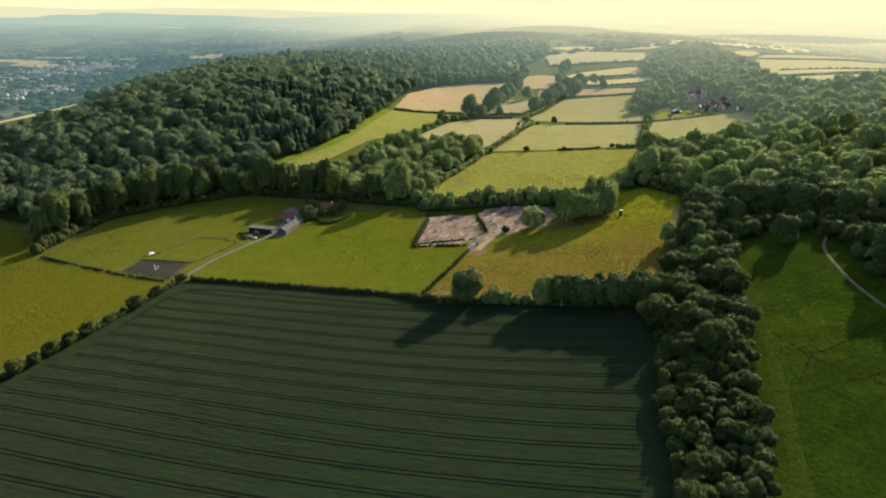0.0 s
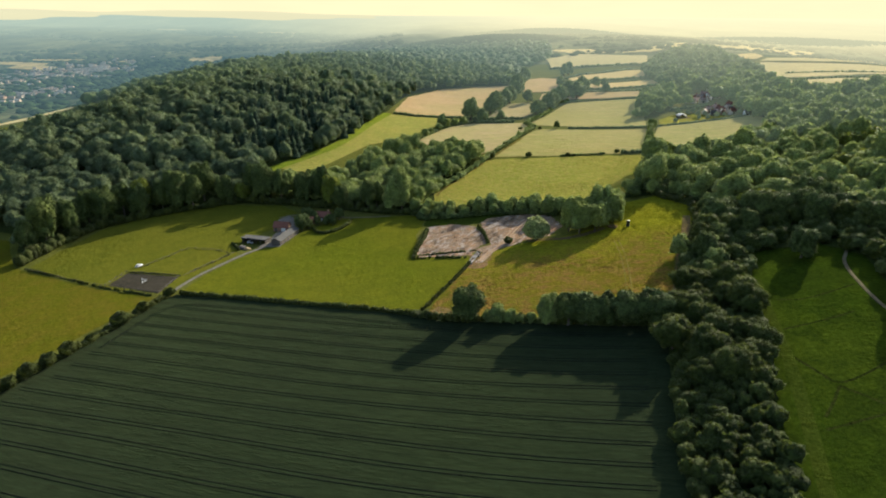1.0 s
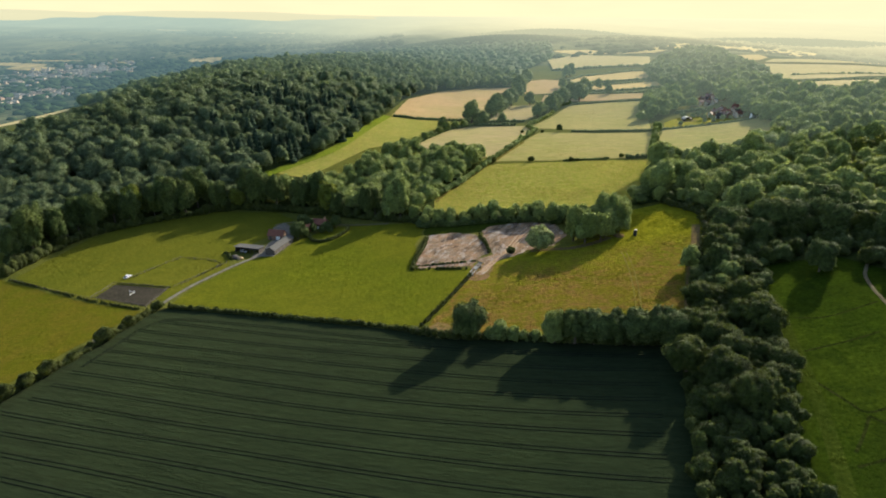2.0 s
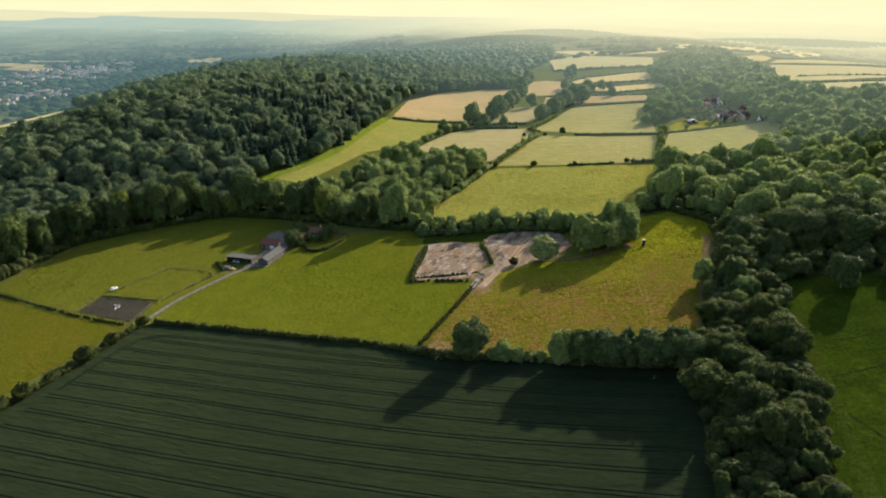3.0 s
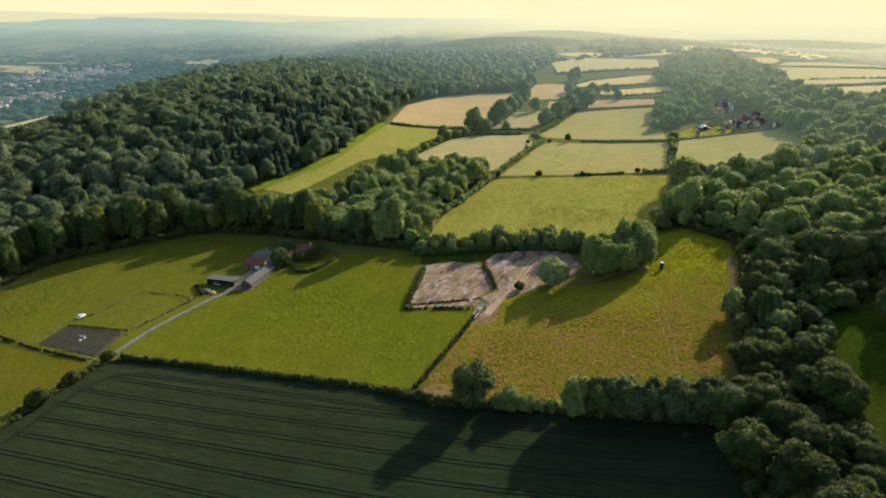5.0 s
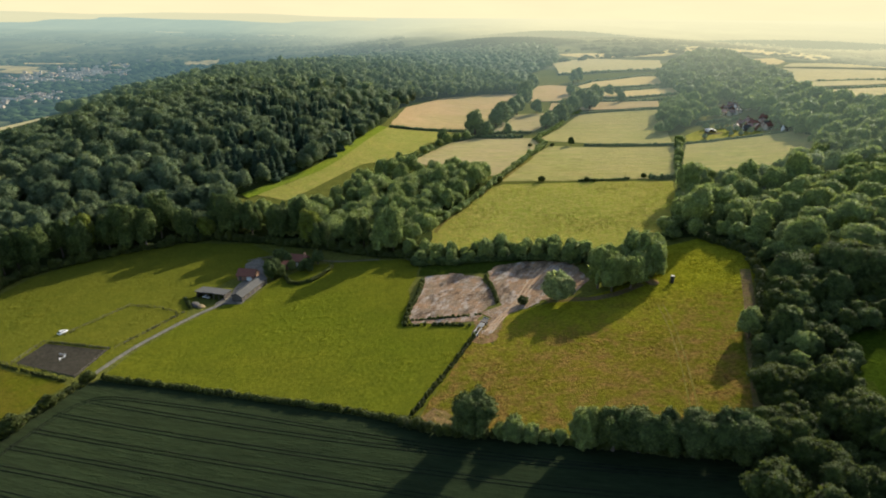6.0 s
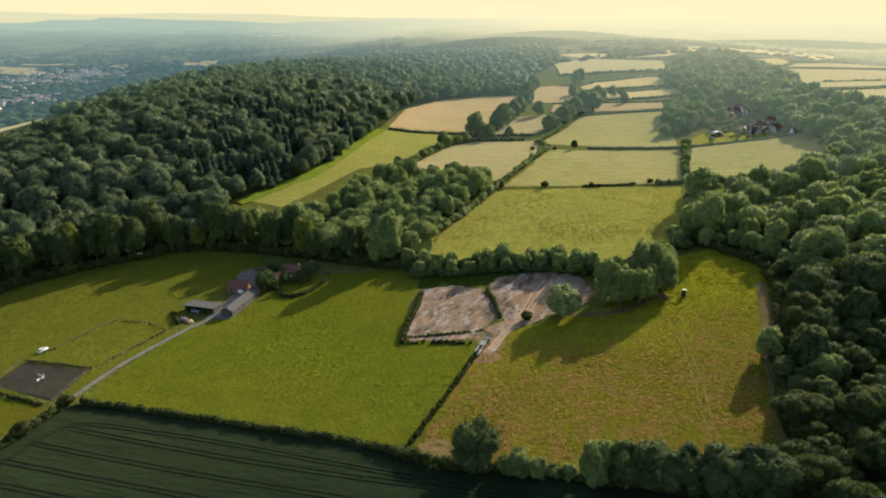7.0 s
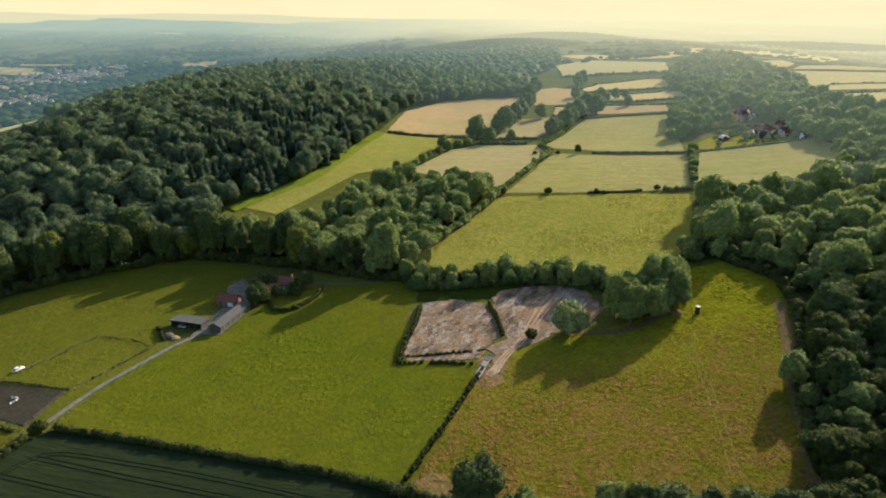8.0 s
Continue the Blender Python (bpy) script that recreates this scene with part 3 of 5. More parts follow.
# ---- plan of the fields, in metres ----
CROP = [(-108, 228), (-59, 216.4), (-10, 201.4), (3, 196.5), (41, 185.3), (70, 177), (62, 149), (56, 128), (51, 108), (48, 95), (41, 60), (30, 0), (28, -40),
        (-170, -30), (-160, 60), (-153, 95), (-147, 125), (-139, 152), (-131, 170), (-123, 190), (-118, 207), (-112, 223)]
MEADOW_W = [(-190, 258), (-140, 234), (-116, 226), (-126, 199), (-134, 178), (-143, 161), (-150, 130), (-160, 60), (-330, 80), (-330, 250), (-245, 300), (-222, 294), (-198, 262)]
PADDOCK = [(-190, 262), (-187, 279), (-181, 306), (-160, 331), (-131, 346), (-97, 347), (-84, 335), (-90, 311), (-102, 288), (-98, 268), (-111, 231), (-141, 236)]
MIDDLE = [(-108.5, 229), (-104.5, 247), (-99.7, 258), (-92.7, 272), (-84.5, 282), (-78, 284), (-74, 302), (-60, 320), (-40, 322), (-20, 321), (-11, 316), (-12, 300), (-14, 288), (-13, 261), (11, 254), (11, 248), (1, 221), (-8, 202), (-41, 212), (-78, 221)]
OCHRE = [(-7, 201), (11, 248), (16, 240), (22, 260), (36, 266), (51, 268), (73, 276), (90, 306), (109, 312), (119, 296), (114, 270), (98, 246), (86, 218), (76, 190), (70, 179), (43, 187), (5, 197)]
DIRT_WEST = [(-8, 300), (3, 301), (15, 296), (18, 283), (20, 271), (14, 264), (12, 257), (0, 257), (-12, 258.5), (-13, 269), (-10, 283)]
DIRT_EAST = [(18, 300), (24, 306), (39, 307), (53, 302), (57, 284), (48, 272), (38, 270), (30, 264), (21, 259), (17, 248), (14.5, 245.5), (13, 247), (15, 252), (17, 258), (14, 264), (21, 268), (20, 281)]
ROUGH = [(-8, 361), (-8, 340), (-6, 322), (15, 321), (36, 318), (52, 313), (62, 302), (80, 310), (96, 316), (114, 350), (130, 403), (90, 413), (57, 418), (35, 423), (28, 419)]
HAY_NEAR = [(31, 430), (38, 439), (78, 521), (120, 504), (162, 495), (150, 452), (134, 410), (85, 417)]
HAY_FAR = [(71, 546), (97, 592), (130, 662), (167, 662), (206, 652), (190, 593), (165, 506), (116, 521)]
SIDE = [(136, 404), (152, 448), (172, 498), (206, 501), (251, 502), (250, 478), (239, 451), (205, 410), (182, 397), (150, 393)]
STRIP = [(-119, 415), (-99, 438), (-84, 464), (-74, 500), (-66, 540), (-54, 596), (-26, 594), (5, 594), (-14, 540), (-36, 494), (-59, 480), (-78, 440), (-94, 408)]
PINK = [(-52, 606), (-43, 699), (-4, 775), (43, 811), (88, 824), (83, 750), (57, 702), (28, 614), (-2, 607), (-31, 606)]
STRIP_EAST = [(-26, 488), (3, 549), (25, 566), (70, 557), (72, 524), (57, 490), (36, 447), (26, 441), (6, 464)]
NOOK = [(40, 592), (62, 682), (105, 685), (89, 616), (72, 584)]
MEADOW_E = [(103, 196), (116, 222), (139, 220), (146, 203), (137, 175), (134, 150), (142, 122), (140, 60), (118, -40), (36, -40), (48, 40), (63, 91), (73, 118), (84, 147), (93, 174), (100, 192)]

field("crop_field", CROP, M_CROP, "dark green cereal field with wheel tracks", step=5, lift=0.16, wobble=0.25, seed=1)
crop = scene.collection.objects["crop_field"]
field("meadow", MEADOW_W, M_YELLOW, "yellowish flowering meadow behind a hedge", step=8, seed=2)
field("meadow", PADDOCK, M_PADDOCK, "grazed green horse paddock", step=6, seed=3)
field("meadow", MIDDLE, M_MEADOW, "bright green grass field below the farm", step=5, seed=4)
field("meadow", OCHRE, M_OCHRE, "ochre and green meadow of dry seeding grass", step=5, seed=5)
field("bare_ground", [(9.5, 243), (11, 257), (15, 258.5), (21, 260), (20, 251), (17.5, 242), (13, 240)], M_BARE, "trampled brown earth beside the trailer", "bare earth", 1.5, 0.14, 0.5, 67)
field("rough_verge", [(-11, 301), (-9, 318), (20, 319), (50, 312), (59, 300), (53, 302), (39, 307), (24, 306), (18, 299), (3, 300.5)], M_VERGE, "rough grass under the tall hedge, coloured dark for shade", "verge", 4, 0.12, 0.4, 66)
field("bare_ground", DIRT_WEST, M_DIRT, "bare brown and grey scraped earth", "bare earth", step=2, lift=0.15, wobble=0.8, seed=6)
field("bare_ground", DIRT_EAST, M_DIRT, "bare pinkish earth with vehicle tracks", "bare earth", step=2, lift=0.16, wobble=0.8, seed=7)
field("meadow", ROUGH, M_ROUGH, "tussocky yellow-green pasture", step=6, seed=8)
field("hay_field", HAY_NEAR, M_HAY, "pale ripening hay field", step=8, lift=0.2, seed=9)
field("hay_field", HAY_FAR, M_HAY, "pale ripening hay field behind a low hedge", step=10, lift=0.25, seed=10)
field("hay_field", SIDE, M_HAY, "small hay field beside the hamlet", step=8, lift=0.5, seed=11)
field("meadow", STRIP, M_PASTURE, "curved strip of pasture along the wood", step=8, lift=0.25, seed=12)
field("hay_field", PINK, M_PINK_FAR, "pinkish dry grass field under the wood", step=10, lift=0.3, seed=13)
field("hay_field", STRIP_EAST, M_PINK, "dry grass field between hedges", step=8, lift=0.25, seed=14)
field("hay_field", NOOK, M_PINK, "small dry grass field among trees", step=8, lift=0.3, seed=15)
field("bare_ground", [(-6, 203), (-2, 208), (3, 203), (4, 198), (-1, 199)], M_BARE, "trampled brown earth in the field corner", "bare earth", 1.5, 0.17, 0.5, 65)
field("meadow", MEADOW_E, M_DOWN, "sloping green pasture with trodden paths", step=6, lift=0.12, seed=16)


def tussocks(poly, gap, seed, long, high, material, label, patchy=-0.1):
    """Low grass mounds standing out of a meadow, in drifts."""
    rng = np.random.default_rng(seed)
    vs, fs = [], []
    for x, y in scatter(poly, gap, seed):
        if noise.noise((x * 0.035, y * 0.035, seed)) + rng.uniform(-0.2, 0.2) < patchy:
            continue
        a, l, w, h = rng.uniform(-0.6, 0.3), long * rng.uniform(0.5, 1.4), long * rng.uniform(0.3, 0.6), high * rng.uniform(0.5, 1.5)
        k, z = len(vs), land1(x, y)
        for i in range(7):
            t = i * 0.8976
            p, q = math.cos(t) * l * rng.uniform(0.8, 1.2), math.sin(t) * w * rng.uniform(0.8, 1.2)
            vs.append((x + p * math.cos(a) - q * math.sin(a), y + p * math.sin(a) + q * math.cos(a), z))
        vs.append((x + rng.uniform(-0.2, 0.2) * l, y + rng.uniform(-0.2, 0.2) * w, z + 0.12 + h))
        fs += [[k + i, k + (i + 1) % 7, k + 7] for i in range(7)]
    tagged(new("grass_tussocks", mesh_of("grass_tussocks", vs, fs, material, True)), label, "grass", kind="stuff")


tussocks(ROUGH, 2.7, 81, 1.4, 0.2, M_ROUGH, "coarse yellow-green grass tussocks", -0.3)
tussocks(OCHRE, 2.0, 82, 0.8, 0.17, M_OCHRE, "clumps of dry seeding grass", -0.1)
tussocks([p for p in MIDDLE if p[0] > -60] + [(-60, 217)], 2.4, 83, 0.8, 0.16, M_MEADOW, "clumps of longer grass in the meadow", 0.08)
tussocks(HAY_NEAR, 3.4, 85, 1.8, 0.3, M_HAY, "tufts of uncut hay grass", -0.1)

# wheel tracks of the sprayer in the cereal: flat strips coloured for soil and shade
ux, uy = math.cos(radians(TRAM)), math.sin(radians(TRAM))
for i in range(25):
    for side in (-0.65, 0.65):
        off = -7 - i * 7.12 + side
        cx, cy = -20 - uy * off, 201 + ux * off
        run = []
        for s in np.arange(-150, 110, 4.0):
            x, y = cx + ux * s, cy + uy * s + 0.35 * math.sin(s * 0.045 + i)
            if inside(CROP, x, y) and edge_distance(CROP + CROP[:1], x, y) > 5:
                run.append((float(x), float(y)))
        if len(run) > 4:
            ribbon("wheel_track", run, 0.42, M_TRACKS, "", "", 0.22, 4.0, crop)
for side in (-0.65, 0.65):
    ribbon("wheel_track", [(-116 - side * 0.4, 186), (-111 - side * 0.8, 205), (-107 - side, 215 + side * 0.5), (-101, 219 + side), (-80, 214 + side), (-60, 209.3 + side), (-11, 194.3 + side), (2, 189.7 + side), (40, 178.7 + side), (62, 172.5 + side)], 0.42, M_TRACKS, "", "", 0.22, 4.0, crop)
# ---- drive, yard, lane and footpaths ----
ribbon("grass_verge", [(-120, 410), (-101, 441), (-86, 467), (-76, 503), (-68, 543), (-56, 597)], 8.0, M_MARGIN, "bright green grass margin along the wood", "verge", 0.6, camber=0.3)
ribbon("drive", [(-122, 203), (-114, 217), (-111, 232), (-107, 247), (-102, 258), (-95, 272), (-87, 283), (-83, 290)], 1.8, M_TARMAC, "narrow grey tarmac farm drive", "road", 0.28)
field("farmyard", [(-91, 281), (-88, 292), (-88, 300), (-86, 306), (-92, 322), (-88, 330), (-84, 326), (-80, 312), (-76, 300), (-80, 281)], M_YARD, "muddy grey concrete farmyard", "yard", 3, 0.26, 0.2, 60)
ribbon("lane", [(-92, 326), (-84, 331), (-70, 328), (-50, 322), (-30, 322)], 1.2, M_PATH, "narrow pale lane behind the farmhouse", "road", 0.3)
ribbon("footpath", [(160, 240), (156, 229), (141, 207), (134, 198), (127, 173), (125, 160), (124, 151), (122, 120)], 1.0, M_PATH, "pale chalky footpath along the wood", "path", 0.22)
for line in ([(104, 181), (111, 178), (120, 180), (128, 182)], [(89, 158), (92, 150), (94, 140), (95, 134), (106, 138), (122, 146)], [(95, 134), (90, 128), (86, 124)],
             [(95, 134), (103, 118), (110, 98)], [(97, 163), (108, 164), (118, 166)], [(84, 120), (98, 122), (116, 124)]):
    ribbon("footpath", line, 0.7, M_LINE, "thin trodden line across the pasture", "path", 0.16, camber=0.0)
ribbon("grass_track", [(106, 198), (99, 176), (90.5, 147), (80, 118), (70, 91), (56, 40)], 3.0, M_VERGE, "mown grass track beside the tree belt", "track", 0.2, camber=0.3)
ribbon("grass_margin", [(-5, 352), (-2, 364), (10, 386), (22, 408), (30, 424), (40, 441), (60, 482)], 2.0, M_RUT, "pale dry grass margin beside the copse", "verge", 0.3, camber=0.3)
ribbon("footpath", [(173, 319), (180, 333), (192, 353), (201, 366), (204, 380)], 3.5, M_PATH, "pale track through the wood", "path", 0.3)
field("riding_arena", [(-140, 252), (-115, 246.5), (-116, 230), (-142, 239.5)], M_ARENA, "rectangular riding arena of dark sand", "arena", 2, 0.22, 0.1, 61)

# ---- distance: far country with haze painted in as glow ----
def far_country():
    """The vale and the hills beyond, out to the skyline."""
    az = np.radians(np.linspace(-66, 66, 400))
    u = np.linspace(0, 1, 110)
    inner = 1150 + 0 * az
    A = np.tile(az, (len(u), 1))
    R = inner[None, :] + (4820 - inner[None, :]) * (u[:, None] ** 1.3)
    x, y = np.sin(A) * R, np.cos(A) * R
    swell = sum(np.sin(A * k + R * q + p) / (i + 2) for i, (k, q, p) in enumerate(((9, 0.004, 1.0), (17, 0.006, 2.3), (31, 0.009, 0.4), (60, 0.013, 4.0))))
    z = land(x, y) + 0.3 + 1.4 * ease(0, 0.15, u[:, None]) + ease(1900, 3200, R) * (7 + 8 * swell) * np.minimum(1, (4820 - R) / 400)
    n, m = len(az), len(u)
    i, j = np.meshgrid(np.arange(n - 1), np.arange(m - 1))
    a = (j * n + i).ravel()
    f = np.column_stack([a, a + 1, a + n + 1, a + n])
    me = mesh_of("backdrop_1", np.column_stack([x.ravel(), y.ravel(), z.ravel()]), f, M_FAR, True)
    tagged(new("backdrop_1", me), "hazy wooded vale and pale hills in the distance", "distant land", kind="structure")


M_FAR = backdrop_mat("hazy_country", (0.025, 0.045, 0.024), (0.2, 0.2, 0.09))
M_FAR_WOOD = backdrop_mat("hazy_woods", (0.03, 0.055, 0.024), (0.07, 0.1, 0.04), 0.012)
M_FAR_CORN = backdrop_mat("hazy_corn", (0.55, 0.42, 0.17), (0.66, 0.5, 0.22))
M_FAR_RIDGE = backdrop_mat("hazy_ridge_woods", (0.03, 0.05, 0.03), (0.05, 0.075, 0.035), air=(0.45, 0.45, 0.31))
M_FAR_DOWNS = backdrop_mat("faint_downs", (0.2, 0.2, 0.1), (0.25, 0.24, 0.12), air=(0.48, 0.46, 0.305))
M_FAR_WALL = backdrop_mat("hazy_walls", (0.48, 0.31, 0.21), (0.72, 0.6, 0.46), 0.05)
far_country()


def haze_wall():
    """A glowing wall, painted as the bright hazy foot of the sky behind the last hills."""
    az = np.radians(np.linspace(-75, 75, 80))
    zz = np.array((40.0, 110, 200, 330, 480))
    A, Z = np.meshgrid(az, zz)
    R = 4835 + (Z - 40) * 0.02
    n, m = len(az), len(zz)
    i, j = np.meshgrid(np.arange(n - 1), np.arange(m - 1))
    a = (j * n + i).ravel()
    f = np.column_stack([a, a + 1, a + n + 1, a + n])
    q = Nodes("sky_haze")
    pos = q.add("NewGeometry").outputs[0]
    drift = q.ramp(q.noise(q.add("Mapping", Vector=pos, Scale=(1, 1, 6)).outputs[0], 0.0012, 4), 0.35, 0.65)
    glow = q.done(q.add("Emission", Color=q.mix(drift, (0.98, 0.9, 0.56), (0.98, 0.86, 0.54)), Strength=0.585))
    me = mesh_of("backdrop_2", np.column_stack([(np.sin(A) * R).ravel(), (np.cos(A) * R).ravel(), Z.ravel()]), f, glow, True)
    tagged(new("backdrop_2", me), "bright cream-coloured hazy sky", "sky", kind="structure")


haze_wall()

FAR_FIELDS = [
    ([(96, 759), (109, 891), (142, 913), (168, 892), (136, 751)], M_PINK_FAR, "dry grass field"),
    ([(172, 857), (173, 890), (203, 931), (276, 949), (317, 924), (290, 844)], M_BARLEY, "golden barley field"),
    ([(146, 799), (184, 808), (251, 803), (298, 797), (265, 742), (196, 746), (153, 771)], M_BARLEY, "narrow barley field between hedges"),
    ([(193, 1208), (257, 1263), (357, 1123), (324, 1000), (263, 1044), (178, 1054)], M_STUBBLE, "distant pale green-gold field"),
    ([(117, 742), (157, 733), (217, 702), (208, 665), (164, 675), (104, 696)], M_PINK_FAR, "narrow dry grass field"),
]
FAR_FIELDS_RISE = [
    ([(453, 911), (490, 885), (560, 860), (620, 780), (540, 720), (407, 670), (361, 692)], M_STUBBLE, "wide pale field on the rise"),
    ([(344, 655), (380, 640), (460, 620), (400, 535), (315, 532), (314, 555)], M_STUBBLE, "pale field beside the wood"),
    ([(336, 1212), (411, 1287), (582, 1529), (507, 1341), (389, 1190)], M_FAR_CORN, "distant golden field"),
    ([(636, 1505), (842, 1651), (886, 1517), (752, 1315), (608, 1252), (559, 1308)], M_FAR_CORN, "distant golden field"),
]
FAR_FIELDS_VALE = [
    ([(480, 1063), (541, 1106), (507, 1009), (468, 951), (444, 964)], M_BARLEY, "distant golden field"),
    ([(221, 1398), (298, 1351), (339, 1221), (259, 1273)], M_FAR_CORN, "distant golden field"),
    ([(490, 964), (613, 990), (640, 900), (527, 880), (458, 917)], M_STUBBLE, "wide pale field on the rise"),
    ([(-737, 981), (-767, 1112), (-746, 1221), (-474, 776), (-501, 735), (-548, 729)], M_STUBBLE, "pale field beyond the hill"),
    ([(-526, 700), (-445, 675), (-435, 624), (-448, 591), (-540, 610)], M_MEADOW, "green field beyond the wood"),
]
for i, (plan, material, label) in enumerate(FAR_FIELDS + FAR_FIELDS_RISE + FAR_FIELDS_VALE):
    field("farmland", plan, material, label, step=14, lift=0.3 if i > 11 else 0.8 if max(math.hypot(*p) for p in plan) < 1150 else 2.4, wobble=1.5, seed=30 + i)

# ---- woods ----
rg = np.random.default_rng(5)
MOULD_NEAR = [crown(rg, rg.uniform(3.4, 5.6), rg.uniform(9, 13), int(rg.integers(13, 24)), 3, 1000, 0.42, 0.12) for _ in range(12)]
MOULD_MID = [crown(rg, rg.uniform(4.2, 6.2), rg.uniform(10, 14), int(rg.integers(10, 18)), 3, 420, 0.62, 0.12) for _ in range(12)]
MOULD_HILL = [crown(rg, rg.uniform(4.4, 6.4), rg.uniform(10, 14), int(rg.integers(8, 14)), 3, 90, 0.95, 0.12) for _ in range(12)]
MOULD_LOW = [crown(rg, rg.uniform(6, 8), rg.uniform(10, 14), 6, 2, 0, 0.6, 0.02) for _ in range(6)]
MOULD_SPRUCE = [spire(rg, rg.uniform(3.0, 3.9), rg.uniform(12, 15.5), 6, 1, 70, 0.5) for _ in range(4)]

TREELINE = [(-197, 262), (-193, 284), (-186, 306), (-167, 322), (-150, 334), (-131, 345), (-118, 350), (-91, 347), (-58, 337), (-33, 326), (-11, 319)]
WOOD_W = TREELINE[:7] + [(-117, 378), (-125, 412), (-101, 438), (-88, 464), (-78, 500), (-70, 540), (-58, 604), (-47, 695), (-10, 770), (42, 808), (84, 826), (100, 890), (112, 950),
                         (40, 1040), (-80, 1060), (-220, 1050), (-340, 940), (-390, 760), (-340, 610), (-352, 540), (-372, 470), (-330, 385), (-250, 312), (-220, 300)]
COPSE = TREELINE[6:] + [(-6, 345), (-7, 362), (26, 420), (26, 440), (10, 455), (-20, 460), (-36, 460), (-50, 443), (-60, 418), (-70, 391), (-86, 380), (-102, 375), (-116, 376)]
WOOD_E = [(84, 204), (94, 232), (108, 250), (118, 270), (122, 294), (112, 314), (93, 314), (97, 322), (114, 348), (130, 394), (150, 387), (165, 386), (183, 390), (204, 402), (230, 442), (246, 498), (290, 520), (318, 540),
          (322, 530), (420, 480), (430, 250), (300, 150), (230, 120), (142, 125), (131, 150), (134, 175), (143, 200), (138, 218), (116, 221), (104, 200)]
STRIP_WOOD = [(69, 175), (61, 149), (55, 128), (50, 108), (47, 95), (41, 60), (34, 10), (48, 10), (53, 55), (64, 91), (74, 118), (85, 147), (94, 174), (102, 196), (84, 204), (79, 190)]
RIDGE_WOOD = [(255, 640), (286, 725), (246, 705), (262, 800), (285, 910), (320, 980), (400, 1120), (439, 1174), (480, 1165), (440, 1000), (384, 772), (330, 650), (310, 560), (318, 540), (290, 520), (246, 500), (250, 560), (270, 600)]

spots = [p for p in scatter(WOOD_W, 10, 11) if p[1] < 620] + [p for p in scatter(WOOD_W, 12, 19) if p[1] >= 620]
spots = [p for p in spots if p[0] > -0.8 * p[1] - 30]
front = [p for p in spots if edge_distance(TREELINE, *p) < 11 and p[1] < 354]
spruce = [p for p in spots if ((p[0] + 128) / 55) ** 2 + ((p[1] - 520) / 95) ** 2 < 1 and (int(p[0] * 7 + p[1] * 3) % 10) < 5]
rest = [p for p in spots if p not in set(front) and p not in set(spruce)]
fade = random.Random(6)
behind = {p for p in rest if p[1] + fade.uniform(-60, 60) > 700}
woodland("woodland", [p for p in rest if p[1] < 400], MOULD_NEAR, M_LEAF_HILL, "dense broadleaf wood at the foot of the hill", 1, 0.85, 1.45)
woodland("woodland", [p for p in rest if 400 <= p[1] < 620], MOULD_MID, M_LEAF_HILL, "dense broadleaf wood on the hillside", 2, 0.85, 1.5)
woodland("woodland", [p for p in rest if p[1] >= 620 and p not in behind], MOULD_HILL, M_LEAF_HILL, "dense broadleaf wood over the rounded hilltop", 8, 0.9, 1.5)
BACK_WOOD = [(100, 890), (112, 950), (136, 1085), (195, 1200), (225, 1330), (250, 1600), (100, 1720), (-200, 1700), (-280, 1350), (-220, 1055), (-80, 1065), (40, 1045)]
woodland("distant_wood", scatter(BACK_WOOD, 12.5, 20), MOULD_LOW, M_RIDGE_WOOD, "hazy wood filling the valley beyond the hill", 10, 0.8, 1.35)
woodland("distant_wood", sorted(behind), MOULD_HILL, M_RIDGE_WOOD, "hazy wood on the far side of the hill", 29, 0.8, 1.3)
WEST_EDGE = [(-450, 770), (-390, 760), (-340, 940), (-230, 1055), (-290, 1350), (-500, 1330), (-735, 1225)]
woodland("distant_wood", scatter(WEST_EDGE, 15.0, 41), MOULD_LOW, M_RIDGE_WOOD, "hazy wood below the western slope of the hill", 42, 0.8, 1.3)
woodland("woodland", spruce, MOULD_SPRUCE, M_NEEDLE, "stand of dark spruces on the hillside", 3, 1.05, 1.45)
copse = scatter(COPSE, 10.2, 12)
front_c = [p for p in copse if edge_distance(TREELINE, *p) < 10]
woodland("woodland", [p for p in copse if p not in set(front_c)], MOULD_NEAR, M_LEAF, "copse of round-headed broadleaf trees", 4, 0.9, 1.3)
east = [p for p in scatter(WOOD_E, 9.8, 13) if p[0] < 0.8 * p[1] + 30 and not (p[1] < 262 and p[0] < 160)]
east += [p for p in scatter(WOOD_E, 7.6, 23) if p[1] < 262 and p[0] < 160]
near_e = [p for p in east if p[1] < 262 and p[0] < 160]
deep_e = [p for p in east if p not in set(near_e) and edge_distance([(98, 240), (108, 250), (118, 270), (122, 294), (112, 314), (93, 314)], *p) > 7]
tint = random.Random(4)
mixed = {p: tint.random() for p in deep_e + copse}
limes, pales = [p for p in deep_e if mixed[p] < 0.07 and p[1] < 400], [p for p in deep_e if mixed[p] > 0.92 and p[1] < 400]
plain_e = [p for p in deep_e if 0.07 <= mixed[p] <= 0.92 or p[1] >= 400]
woodland("woodland", [p for p in plain_e if p[1] < 370 and p[0] < 240], MOULD_NEAR, M_LEAF, "dense broadleaf wood on the rising slope", 5, 0.7, 1.4)
woodland("woodland", [p for p in plain_e if not (p[1] < 370 and p[0] < 240)], MOULD_MID, M_LEAF_MID, "dense broadleaf wood on the far slope", 6, 0.65, 1.25)
woodland("woodland", limes, MOULD_MID, M_LEAF_LIME, "yellow-green trees scattered through the eastern wood", 16, 0.7, 1.1)
